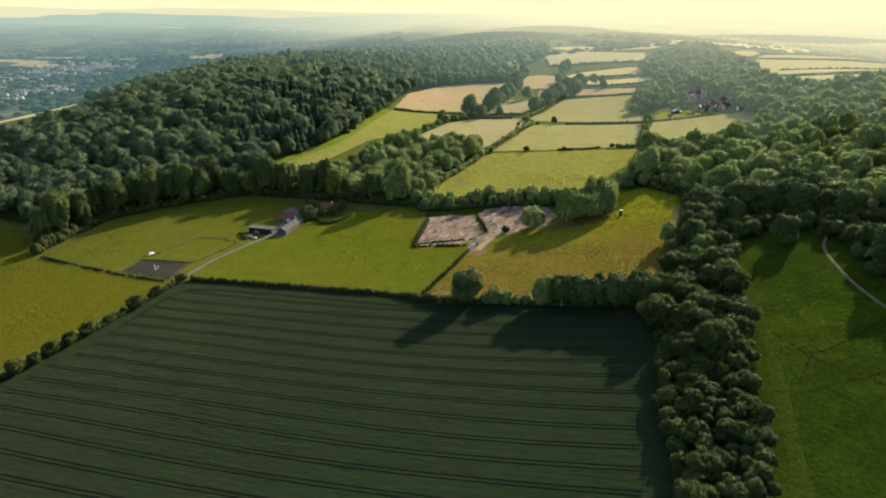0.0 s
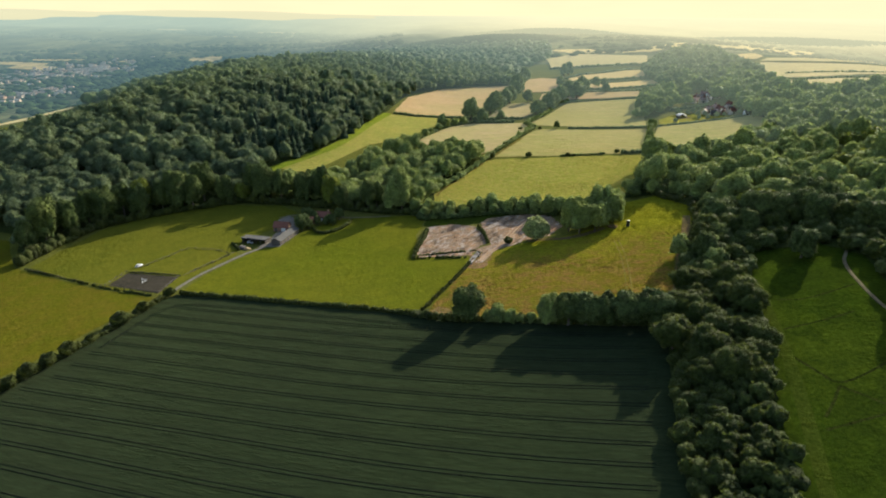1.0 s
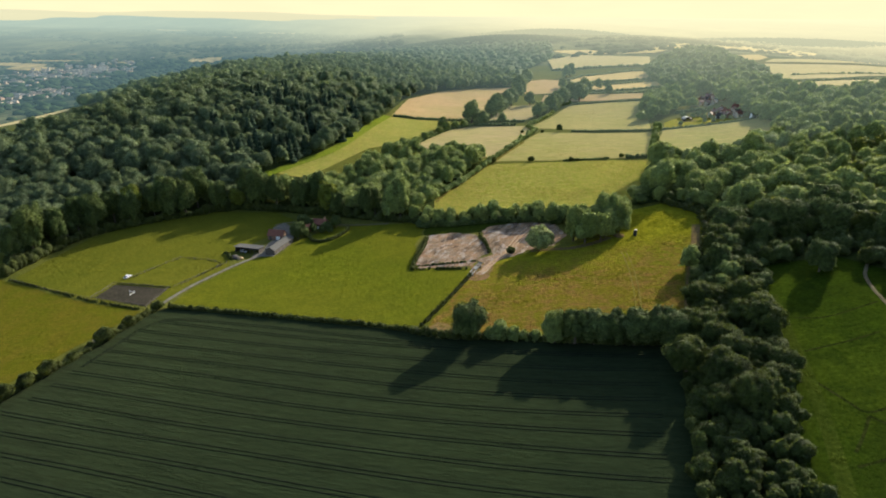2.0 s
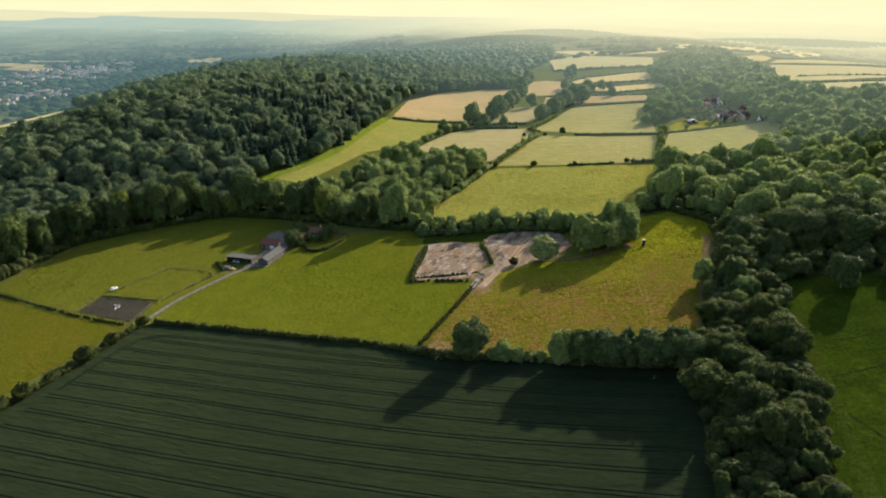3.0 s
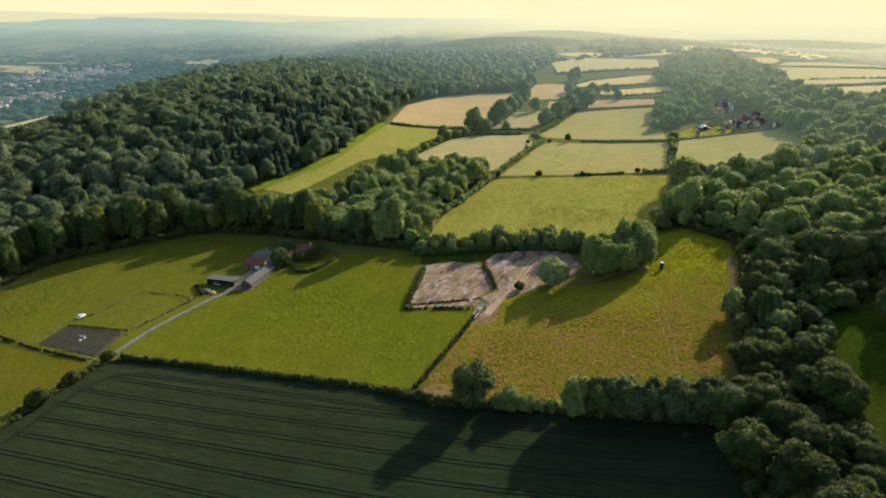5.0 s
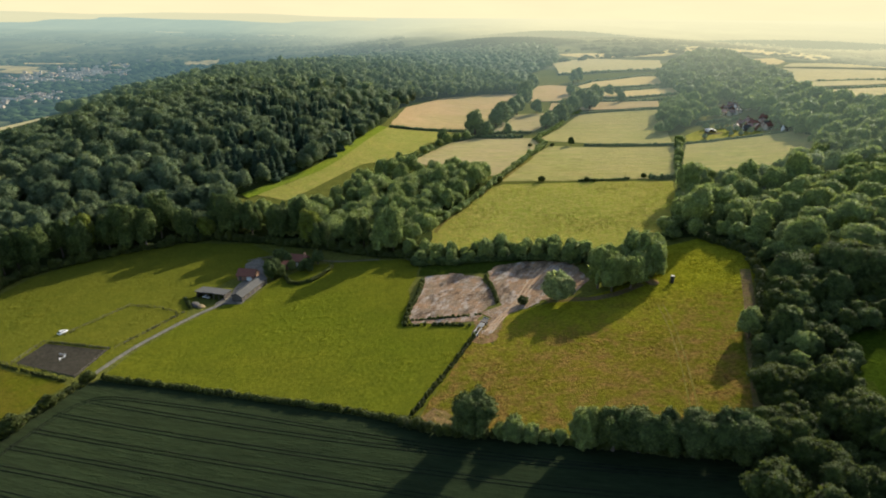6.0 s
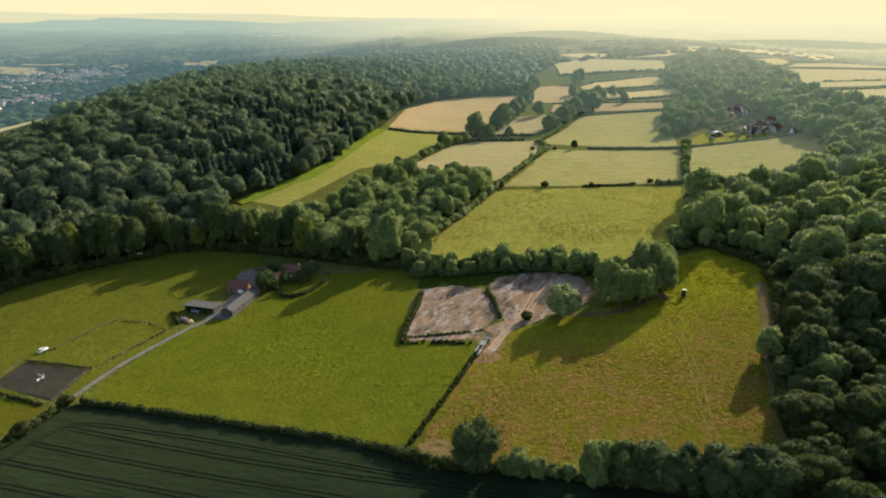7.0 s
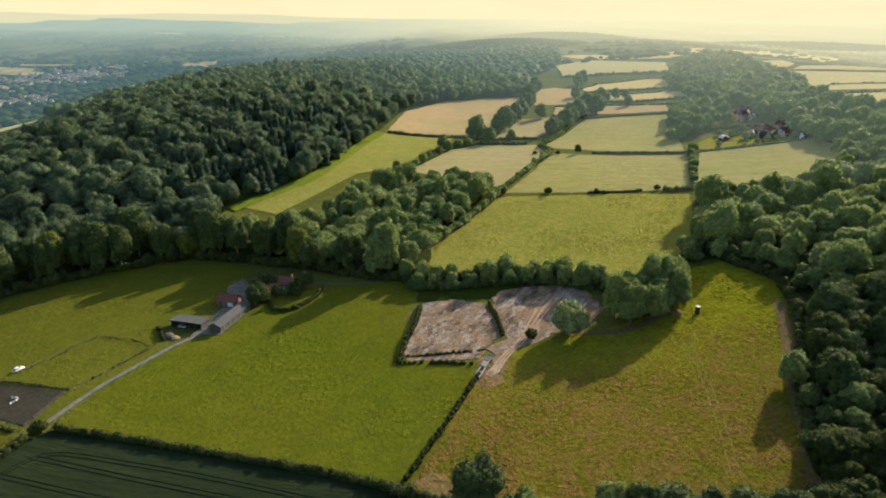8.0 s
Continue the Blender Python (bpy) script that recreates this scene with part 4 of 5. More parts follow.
woodland("woodland", pales, MOULD_MID, M_LEAF_PALE, "pale grey-green trees scattered through the eastern wood", 17, 0.6, 0.95)
ridge = scatter(RIDGE_WOOD, 10.5, 14)
hazy = {p for p in ridge if p[1] + fade.uniform(-60, 60) > 660}
woodland("woodland", [p for p in ridge if p not in hazy], MOULD_HILL, M_LEAF_MID, "wooded slope behind the hamlet", 7)
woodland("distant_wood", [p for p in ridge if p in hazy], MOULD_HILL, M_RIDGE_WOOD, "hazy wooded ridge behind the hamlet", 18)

# single trees, built once each and copied
OAK = tree_kind("broadleaf_tree", 1, 5.4, 13.0, M_LEAF, "round-headed broadleaf tree with dense green crown")
ASH = tree_kind("broadleaf_tree", 2, 4.6, 13.5, M_LEAF, "tall broadleaf tree with lobed green crown", 28)
THORN = tree_kind("broadleaf_tree", 3, 3.4, 7.0, M_LEAF, "low spreading broadleaf tree in leaf", 14, 700, 0.5, 0.0)
MAPLE = tree_kind("broadleaf_tree", 4, 5.0, 11.5, M_LEAF, "broad field tree with heavy leafy crown", 28, 1150, 0.55, 0.04)
LIME = tree_kind("broadleaf_tree", 5, 4.8, 12.5, M_LEAF_LIME, "fresh yellow-green broadleaf tree", 18)
WILLOW = tree_kind("willow_tree", 6, 5.2, 10.5, M_LEAF_PALE, "pale grey-green willow with domed crown", 18, 1200, 0.5, 0.0)
SHRUB = tree_kind("shrub", 7, 2.0, 3.4, M_HEDGE, "dark rounded shrub in full leaf", 7, 300, 0.32, 0.0)
kinds = [OAK, ASH, MAPLE]
HILL_OAK = tree_kind("broadleaf_tree", 8, 5.4, 13.0, M_LEAF_EDGE, "broadleaf tree with darkened leaf at the wood's edge")
HILL_ASH = tree_kind("broadleaf_tree", 9, 4.7, 13.5, M_LEAF_EDGE, "tall tree with darkened leaf at the wood's edge", 28)
BELT_OAK = tree_kind("broadleaf_tree", 10, 4.9, 11.0, M_LEAF_DARK, "broadleaf tree with darkened leaf colour in the field belt", 20)
BELT_THORN = tree_kind("broadleaf_tree", 11, 3.2, 6.5, M_LEAF_DARK, "low thorn tree with darkened leaf colour in the field belt", 14, 700, 0.45, 0.0)
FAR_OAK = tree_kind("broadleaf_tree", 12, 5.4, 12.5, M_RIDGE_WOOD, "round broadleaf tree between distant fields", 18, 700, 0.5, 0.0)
FAR_OAK.matrix_basis = placed(107, 852, 0.4, 1.7)
hill_kinds = [HILL_OAK, HILL_ASH]
HILL_OAK.matrix_basis = placed(8, 194, 0.4)
HILL_ASH.matrix_basis = placed(-170, 326, 1.4, 1.2)
BELT_OAK.matrix_basis = placed(76, 168, 0.4, 0.9)
BELT_THORN.matrix_basis = placed(60, 120, 0.4, 0.9)
OAK.matrix_basis = placed(65, 280, 0.4, 1.15)
ASH.matrix_basis = placed(34.5, 186.5, 1.0, 0.85)
THORN.matrix_basis = placed(18, 191.5, 0.2, 0.95)
MAPLE.matrix_basis = placed(72, 276, 0.5, 1.05)
LIME.matrix_basis = placed(-120, 352, 0.3)
WILLOW.matrix_basis = placed(42, 268, 0.3, 1.1)
SHRUB.matrix_basis = placed(29, 267.5, 0.1)

rt = random.Random(9)
for x, y in ((40.5, 184.5), (46, 183), (51, 181.5), (57, 179.5), (62.5, 178), (67, 176.5)):
    copy_tree(rt.choice(hill_kinds), x, y, rt.uniform(0, 6), rt.uniform(0.98, 1.12), 0.88, group="hedgerow trees")
for x, y, s in ((14.5, 193, 0.6), (22, 190.5, 0.7), (25.5, 190, 0.5), (29, 189, 0.55)):
    copy_tree(THORN, x, y, rt.uniform(0, 6), s, 1.0, group="hedgerow trees")
for x, y, s in ((58, 275, 1.0), (62, 270.5, 0.95), (74, 285, 1.15), (79, 279, 0.95), (69, 271, 0.85), (82, 288, 0.9), (87, 299, 0.6)):
    copy_tree(rt.choice(kinds), x, y, rt.uniform(0, 6), s, 1.25, group="clump of field trees")
for x, y in front + front_c:
    k = LIME if rt.random() < 0.07 else rt.choice(hill_kinds if x < -60 else hill_kinds * 2 + kinds)
    copy_tree(k, x, y, rt.uniform(0, 6), rt.uniform(0.9, 1.3), rt.uniform(1.2, 1.55), group="edge of the wood")
for x, y in near_e:
    if edge_distance([(101, 192), (104, 200), (116, 222), (139, 220), (146, 203)], x, y) < 15:
        copy_tree(BELT_THORN, x, y, rt.uniform(0, 6), rt.uniform(0.7, 1.1), rt.uniform(0.8, 1.0), group="edge of the eastern wood")
        continue
    if edge_distance([(76, 190), (86, 218), (98, 246), (114, 270)], x, y) < 9:
        continue
    copy_tree(rt.choice(hill_kinds + [BELT_OAK]), x, y, rt.uniform(0, 6), rt.uniform(0.75, 1.15), rt.uniform(0.85, 1.0), group="edge of the eastern wood")
for plan, label in ((WOOD_W, "leaf litter under the hill wood"), (COPSE, "leaf litter under the copse"), (WOOD_E, "leaf litter under the eastern wood"), (STRIP_WOOD, "rough scrub floor of the tree belt")):
    field("woodland_floor", plan, M_FLOOR, label, "woodland floor", 9, 0.3, 0.5, 17)
belt = scatter(STRIP_WOOD, 5.4, 15)
for x, y in belt:
    if y < 140 and rt.random() < 0.6:
        continue
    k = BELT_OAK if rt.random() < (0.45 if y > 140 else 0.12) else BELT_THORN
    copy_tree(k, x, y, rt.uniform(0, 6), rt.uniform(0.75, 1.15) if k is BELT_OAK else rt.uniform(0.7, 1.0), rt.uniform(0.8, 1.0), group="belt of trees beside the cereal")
woodland("scrub", [p for p in scatter(WOOD_E, 5.5, 24) if p[1] < 350 and p[0] < 175], MOULD_MID, M_LEAF_EDGE, "undergrowth along the eastern wood", 19, 0.3, 0.55, "scrub")
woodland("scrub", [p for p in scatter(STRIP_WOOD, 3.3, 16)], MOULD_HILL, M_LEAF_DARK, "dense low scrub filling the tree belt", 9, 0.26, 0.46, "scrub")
for x, y, s in ((24, 585, 1.3), (34, 573, 0.8), (50, 628, 1.35), (45, 622, 1.0), (52, 581, 0.6), (71, 682, 1.25), (64, 668, 1.2), (58, 650, 0.9), (88, 762, 1.4), (84, 740, 1.1), (101, 830, 1.0), (91, 684, 0.9),
                (88, 602, 0.9), (94, 610, 0.8), (105, 626, 1.1), (112, 640, 1.0), (122, 665, 1.2), (128, 676, 1.0), (145, 686, 1.2), (150, 700, 1.1), (157, 719, 1.3), (139, 703, 1.2), (123, 712, 0.6), (185, 718, 0.7),
                (147, 797, 0.8), (150, 812, 0.8), (187, 777, 0.8), (196, 771, 0.7), (186, 950, 1.2), (178, 940, 1.1), (-3, 553, 0.7), (94, 518, 0.4)):
    copy_tree(FAR_OAK if y > 540 else rt.choice(hill_kinds + [OAK]), x, y, rt.uniform(0, 6), s * 1.35, 0.95, group="trees between the far fields")
for x, y, s in ((-34, 493, 0.9), (-29, 492, 0.7), (-22, 498, 0.8), (-17, 509, 1.0), (-12, 518, 0.8), (-6, 532, 1.0), (0, 545, 1.2), (8, 556, 1.0), (16, 563, 1.1), (140, 422, 0.8), (143, 432, 0.7), (147, 443, 0.8), (153, 458, 0.9), (157, 470, 0.8), (163, 488, 0.9), (168, 499, 1.1)):
    copy_tree(THORN, x, y, rt.uniform(0, 6), s, 0.9, group="trees between the far fields")
for x, y, s in ((58, 422, 0.95), (33, 428, 0.95), (84, 416, 0.7), (117, 415, 0.7), (88, 414, 0.5), (72, 521, 0.8), (80, 519, 0.7), (64, 523, 0.7)):
    copy_tree(SHRUB, x, y, rt.uniform(0, 6), s * 1.2, 1.0, group="shrubs along the field line")

for x, y, s in ((-9, 321, 1.15), (-16, 324, 1.2), (-3, 317, 0.95), (3, 318, 1.0), (9, 317, 0.9), (14, 319, 1.05), (20, 317.5, 0.9), (25, 318, 1.1), (30, 316, 0.85), (36, 316, 1.0), (42, 313.5, 0.9),
                (47, 312, 1.05), (53, 309, 1.0), (58, 303, 1.15), (61, 296, 1.2), (64, 290, 1.25)):
    copy_tree(THORN, x, y, rt.uniform(0, 6), s * rt.uniform(0.7, 1.15), rt.uniform(0.95, 1.25), group="trees in the tall hedge")

for i, (x, y) in enumerate(dense([(90, 197), (101, 222), (112, 242), (123, 264), (127, 288), (119, 312), (100, 319), (117, 345), (133, 388), (152, 382), (184, 385), (207, 398), (234, 440)], 7.5, wobble=1.0, seed=8)):
    copy_tree(THORN if i % 3 == 0 else rt.choice(kinds), x, y, rt.uniform(0, 6), rt.uniform(0.7, 0.95) * (1.4 if i % 3 == 0 else 1.0) * (0.8 if y < 330 else 1.0), rt.uniform(0.85, 1.05), group="edge of the eastern wood")
copy_tree(HILL_OAK, 126.5, 208.5, 2.0, 0.9, 0.95, "round broadleaf tree standing at the pasture's top corner", "edge of the eastern wood")
copy_tree(MAPLE, 91, 227, 1.2, 0.75, 1.1, group="edge of the eastern wood")

# ---- hedges ----
hedge([(x + 1, y + 1.5) for x, y in TREELINE], 4.6, 5.0, "bramble and hazel along the wood's edge", 50, jag=0.5, sprays=40)
hedge([(80, 195), (92, 224), (103, 244), (113, 266), (119, 290), (110, 312)], 3.0, 3.4, "bramble and hazel along the wood's edge", 51, jag=0.5, sprays=40)
hedge([(-106, 228), (-88, 224), (-71, 219.5), (-55, 215.5), (-39, 211), (-24, 207), (-10, 201)], 1.7, 2.0, "trimmed dark hedge along the cereal field", 1)
hedge([(-10, 201), (-3, 197), (4, 194.5), (15, 193), (24, 191), (34, 187.5), (69, 176.5)], 2.8, 3.4, "overgrown hedge below the hedgerow trees", 2)
hedge([(-111, 226), (-117, 207), (-122, 190), (-130, 170), (-138, 152), (-146, 125), (-152, 95)], 1.9, 2.4, "ragged hedge between meadow and cereal", 3, jag=0.5)
for x, y, s in ((-110.5, 227.5, 1.2), (-114.5, 214, 1.25), (-117.5, 203, 1.75), (-121.5, 191, 0.95), (-124.5, 183, 1.5), (-127, 176.5, 1.35), (-129.5, 170, 1.4), (-131.5, 164.5, 1.2), (-134, 159, 1.5),
                (-137, 152, 1.3), (-138.5, 147, 1.4), (-141, 141, 1.5), (-143.5, 134, 1.3), (-145.5, 127, 1.5), (-147.5, 119, 1.3)):
    copy_tree(SHRUB, x, y, rt.uniform(0, 6), s, rt.uniform(0.85, 1.05), group="bushes in the field hedge")
hedge([(-192, 260), (-168, 249), (-142, 236.5), (-118, 227.5)], 0.8, 1.0, "straggling low hedge beside the arena", 4, jag=0.6, thin=0.5)
hedge([(-9, 202), (-4, 213), (1, 224), (7, 238), (11, 247)], 1.4, 1.2, "thin straggling hedge along a fence", 5, jag=0.6, thin=0.7)
hedge([(-14, 258), (-13, 269), (-10, 283), (-9, 296)], 1.6, 1.8, "scrubby hedge round bare earth", 6, jag=0.5)
hedge([(-13, 261), (-4, 261), (4, 261.5), (13, 262)], 0.7, 1.2, "low scrub along bare earth", 7, jag=0.6, thin=0.6)
hedge([(-14, 257), (-6, 256.5), (2, 255.5), (9, 254)], 0.9, 1.3, "rank grass and nettles along bare earth", 27, jag=0.6, thin=0.7)
hedge([(17, 294), (19, 283), (20, 271)], 1.2, 1.5, "scrubby line across bare earth", 8, jag=0.6)
hedge([(-16, 320), (3, 317), (19, 318), (35, 315), (48, 311), (58, 303), (62, 292)], 3.8, 4.2, "tall thick hedge below the tussocky pasture", 9, jag=0.3, sprays=50, gap=1.8)
hedge([(-13, 313), (5, 311.5), (19, 312), (33, 310), (46, 306), (55, 300)], 3.2, 5.0, "brambles and elder before the tall hedge", 28, jag=0.45, sprays=50, gap=2.0, material=M_LEAF_EDGE)
for x, y, s in ((-11, 315, 1.0), (-4, 313, 0.8), (3, 313, 0.95), (11, 312.5, 0.85), (18, 313, 1.05), (26, 312, 0.9), (33, 311, 1.0), (40, 309, 0.8), (47, 306.5, 1.0), (53, 302, 1.05)):
    copy_tree(THORN, x, y, rt.uniform(0, 6), s * rt.uniform(0.85, 1.2), rt.uniform(0.9, 1.2), group="trees in the tall hedge")
VALLEY_HEDGE = [(-6, 360), (10, 385), (28, 422), (37, 441), (60, 490), (76, 524), (72, 548), (98, 600), (120, 660), (131, 668)]
woodland("hedge", dense(VALLEY_HEDGE, 1.9, wobble=0.9, seed=10), MOULD_HILL, M_LEAF, "long grey-green hedge running up the valley", 10, 0.24, 0.38, "hedge")
hedge([(80, 417), (95, 415), (108, 414)], 1.2, 1.6, "remnant of low hedge", 11, jag=0.5, material=M_RIDGE_WOOD)
hedge([(120, 411), (134, 410)], 2.6, 3.2, "short thick piece of hedge", 12, material=M_RIDGE_WOOD)
hedge([(104, 514), (120, 511), (140, 506), (163, 500), (172, 499)], 1.9, 2.4, "low dark hedge between hay fields", 13, material=M_RIDGE_WOOD)
hedge([(136, 412), (148, 448), (160, 478), (166, 500)], 3.0, 3.6, "bushy hedge at the hay field's end", 14, jag=0.5, thin=0.85, material=M_RIDGE_WOOD)
hedge([(170, 500), (190, 501), (206, 503), (243, 502)], 1.8, 2.2, "neat dark hedge below the hamlet", 15, material=M_RIDGE_WOOD)
hedge([(-50, 600), (-26, 598), (5, 597), (14, 597)], 2.2, 2.8, "dark hedge across dry grass fields", 16, material=M_RIDGE_WOOD)
hedge([(-36, 492), (-24, 492), (3, 551), (25, 569), (62, 563)], 2.6, 3.2, "hedge round a dry grass field", 17, jag=0.5, material=M_RIDGE_WOOD)
hedge([(14, 597), (25, 590), (50, 586), (72, 584)], 2.4, 3.0, "hedge beside field trees", 18, material=M_RIDGE_WOOD)
hedge([(104, 692), (131, 667), (166, 664), (206, 654)], 1.8, 2.6, "dark hedge at the top of the hay field", 19, material=M_RIDGE_WOOD)
hedge([(117, 746), (157, 737), (217, 706), (250, 700)], 2.6, 4.0, "tall hedge between far fields", 20, gap=3.0, material=M_RIDGE_WOOD)
hedge([(153, 770), (196, 744), (265, 740)], 2.4, 4.0, "hedge between far fields", 21, gap=3.0, material=M_RIDGE_WOOD)
hedge([(146, 802), (184, 812), (251, 808), (298, 801)], 2.4, 4.0, "hedge between far fields", 22, gap=3.0, material=M_RIDGE_WOOD)
hedge([(170, 853), (230, 848), (290, 840)], 2.4, 4.0, "hedge between far fields", 23, gap=3.0, material=M_RIDGE_WOOD)
hedge([(173, 895), (203, 936), (276, 955), (317, 930)], 3.0, 5.0, "hedge between far fields", 24, gap=4.0, material=M_RIDGE_WOOD)
hedge([(178, 1050), (263, 1040), (324, 996)], 4.0, 7.0, "belt of bushes between far fields", 25, gap=5.0, material=M_RIDGE_WOOD)
hedge([(400, 740), (480, 725), (560, 715)], 2.4, 4.0, "thin hedge across a pale field", 26, gap=3.5, material=M_RIDGE_WOOD)
hedge([(344, 661), (389, 648), (460, 630)], 2.4, 4.0, "thin hedge across a pale field", 27, gap=3.5, material=M_RIDGE_WOOD)

MOULD_SPECK = [lump(rg, np.array((0, 0, 2.8)), np.array((1, 1, 0.5)) * rg.uniform(6, 8.5), 1, 0.3) for _ in range(5)]


# ---- far hill, vale fields and townlets ----
def far_hill(name, cx, cy, rx, ry, top, label, seed, gap=13, material=None):
    """A rounded wooded hill in the distance, trees and all."""
    material = material or M_FAR_WOOD
    u, w = np.meshgrid(np.linspace(-1, 1, 40), np.linspace(-1, 1, 40))
    x, y = cx + u * rx, cy + w * ry
    dome = np.clip(1 - u * u - w * w, 0, 1) ** 1.7
    base = land(x, y)
    z = base - 3 + (top - land1(cx, cy) + 3) * dome
    a = (np.arange(39)[:, None] * 40 + np.arange(39)[None, :]).ravel()
    f = np.column_stack([a, a + 1, a + 41, a + 40])
    hill = tagged(new(name, mesh_of(name, np.column_stack([x.ravel(), y.ravel(), z.ravel()]), f, material, True)), label, "distant hill", kind="structure")
    rng = np.random.default_rng(seed)
    vs, fs, k = [], [], 0
    oval = [(cx + rx * 0.9 * math.cos(t), cy + ry * 0.9 * math.sin(t)) for t in np.linspace(0, 6.2, 30)]
    for px, py in scatter(oval, gap, seed):
        v, q, _ = MOULD_SPECK[rng.integers(len(MOULD_SPECK))]
        uu, ww = (px - cx) / rx, (py - cy) / ry
        zz = land1(px, py) - 3 + (top - land1(cx, cy) + 3) * max(0, 1 - uu * uu - ww * ww) ** 1.7
        vs.append(v * (1.2, 1.2, rng.uniform(0.6, 0.95)) + (px, py, zz - 1)), fs.append(q + k)
        k += len(v)
    tagged(new("distant_wood", mesh_of("distant_wood", np.concatenate(vs), np.concatenate(fs), material)), "hazy wood covering the far hill", "woodland", kind="stuff")


far_hill("backdrop_3", 110, 1830, 300, 300, 43, "rounded wooded hill far off in haze", 21)
far_hill("backdrop_9", 330, 1950, 260, 260, 30, "low wooded spur of the far hill", 27, 14)
far_hill("backdrop_4", -70, 1680, 170, 200, 18, "low wooded shoulder of the far hill", 22, 15)

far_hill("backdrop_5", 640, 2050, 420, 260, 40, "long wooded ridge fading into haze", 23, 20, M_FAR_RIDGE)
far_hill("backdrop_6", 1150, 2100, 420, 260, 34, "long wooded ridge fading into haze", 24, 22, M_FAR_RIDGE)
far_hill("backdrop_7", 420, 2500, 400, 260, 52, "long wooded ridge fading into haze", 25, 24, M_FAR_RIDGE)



def downs():
    """Faint hills along the western skyline."""
    az, r = np.meshgrid(np.radians(np.linspace(-48, 0, 120)), np.linspace(3950, 4750, 12))
    u = (r - 3950) / 800
    crest = 42 + 14 * np.sin(az * 5 + 0.6) + 6 * np.sin(az * 17 + 1) + 3 * np.sin(az * 41)
    x, y = np.sin(az) * r, np.cos(az) * r
    z = land(x, y) - 2 + crest * ease(0, 0.8, u) * ease(0, 0.4, -az)
    a = (np.arange(11)[:, None] * 120 + np.arange(119)[None, :]).ravel()
    f = np.column_stack([a, a + 1, a + 121, a + 120])
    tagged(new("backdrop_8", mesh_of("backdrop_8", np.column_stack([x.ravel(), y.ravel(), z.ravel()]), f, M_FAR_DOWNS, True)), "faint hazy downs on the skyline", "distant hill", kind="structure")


downs()

VALE = [
    [(-1560, 2100), (-1600, 2180), (-1478, 2247), (-1435, 2281), (-1384, 2162), (-1421, 2100)],
    [(-1302, 2256), (-1229, 2309), (-1200, 2215), (-1246, 2191)],
    [(-1344, 2413), (-1272, 2454), (-1171, 2338), (-1248, 2306)],
    [(-1036, 1957), (-1002, 1996), (-959, 1944), (-974, 1886)],
    [(-1218, 1817), (-1216, 1866), (-1168, 1791)],
    [(-1130, 2456), (-1071, 2462), (-1037, 2367), (-1079, 2366)],
    [(-982, 2389), (-937, 2411), (-908, 2309)],
    [(-807, 1628), (-763, 1662), (-741, 1614), (-786, 1600)],
    [(-471, 3390), (-336, 3551), (-189, 3199), (-259, 3020), (-424, 3255)],
    [(-800, 2031), (-739, 2065), (-726, 2001)],
]
for i, plan in enumerate(VALE):
    field("distant_field", plan, M_FAR_CORN, "pale cornfield in the hazy vale", step=40, lift=6 if i > 7 else 3.5, wobble=6, seed=90 + i)


rw = random.Random(12)
for i in range(46):
    x, y = rw.uniform(-1900, -200), rw.uniform(1300, 3300)
    if -x / y > 0.16:
        w, d, s = rw.uniform(35, 90), rw.uniform(14, 34), rw.uniform(-18, 18)
        plan = [(x - w, y - d + s), (x - w * 0.2, y - d * 1.2), (x + w, y - d - s), (x + w * 0.9, y + d - s), (x, y + d * 1.1), (x - w * 1.1, y + d * 0.8 + s)]
        VALE.append(plan)
        field("distant_field", plan, M_FAR_CORN if i % 3 else M_FAR, "pale cornfield in the hazy vale" if i % 3 else "dull green pasture in the hazy vale", step=40, lift=4.5, wobble=6, seed=110 + i)


def in_vale(count, seed, clusters):
    rng = np.random.default_rng(seed)
    out = []
    for cx, cy, sx, sy, share in clusters:
        k = int(count * share)
        out += list(zip((cx + rng.normal(0, sx, k)).tolist(), (cy + rng.normal(0, sy, k)).tolist()))
    return out


rv = np.random.default_rng(31)
strips = [(float(rv.uniform(-2000, -230)), float(rv.uniform(1050, 3100)), 120, 34, 0.0072) for _ in range(140)]
trees_v = [p for p in in_vale(9500, 32, strips) if 1160 < math.hypot(*p) < 3400 and -p[0] / p[1] > (0.2 if p[1] < 1850 else 0.07) and not any(inside(q, *p) for q in VALE)]
east_v = [p for p in in_vale(1500, 36, [(float(rv.uniform(250, 1300)), float(rv.uniform(1250, 2700)), 100, 9, 0.022) for _ in range(45)]) if p[0] / p[1] < 0.8 and 1160 < math.hypot(*p)]
woodland("distant_wood", east_v, MOULD_SPECK, M_FAR_WOOD, "hazy hedges and tree belts between far fields", 37, 0.6, 1.3)
woodland("distant_wood", trees_v, MOULD_SPECK, M_FAR_WOOD, "hazy tree belts and woods across the vale", 33, 0.7, 1.9)

houses = in_vale(620, 34, [(-1080, 1640, 40, 90, 0.3), (-1000, 1800, 45, 90, 0.4), (-1150, 1560, 60, 50, 0.12), (-900, 1360, 25, 50, 0.18)])
hv, hf, k = [], [], 0
for x, y in houses:
    w, d, h = rv.uniform(3, 6.5), rv.uniform(2.6, 4), rv.uniform(3, 5)
    z = land1(x, y) + 1.0
    hv += [(x + sx * w, y + sy * d, z + dz) for dz in (0, h) for sx, sy in ((-1, -1), (1, -1), (1, 1), (-1, 1))] + [(x - w, y, z + h * 1.7), (x + w, y, z + h * 1.7)]
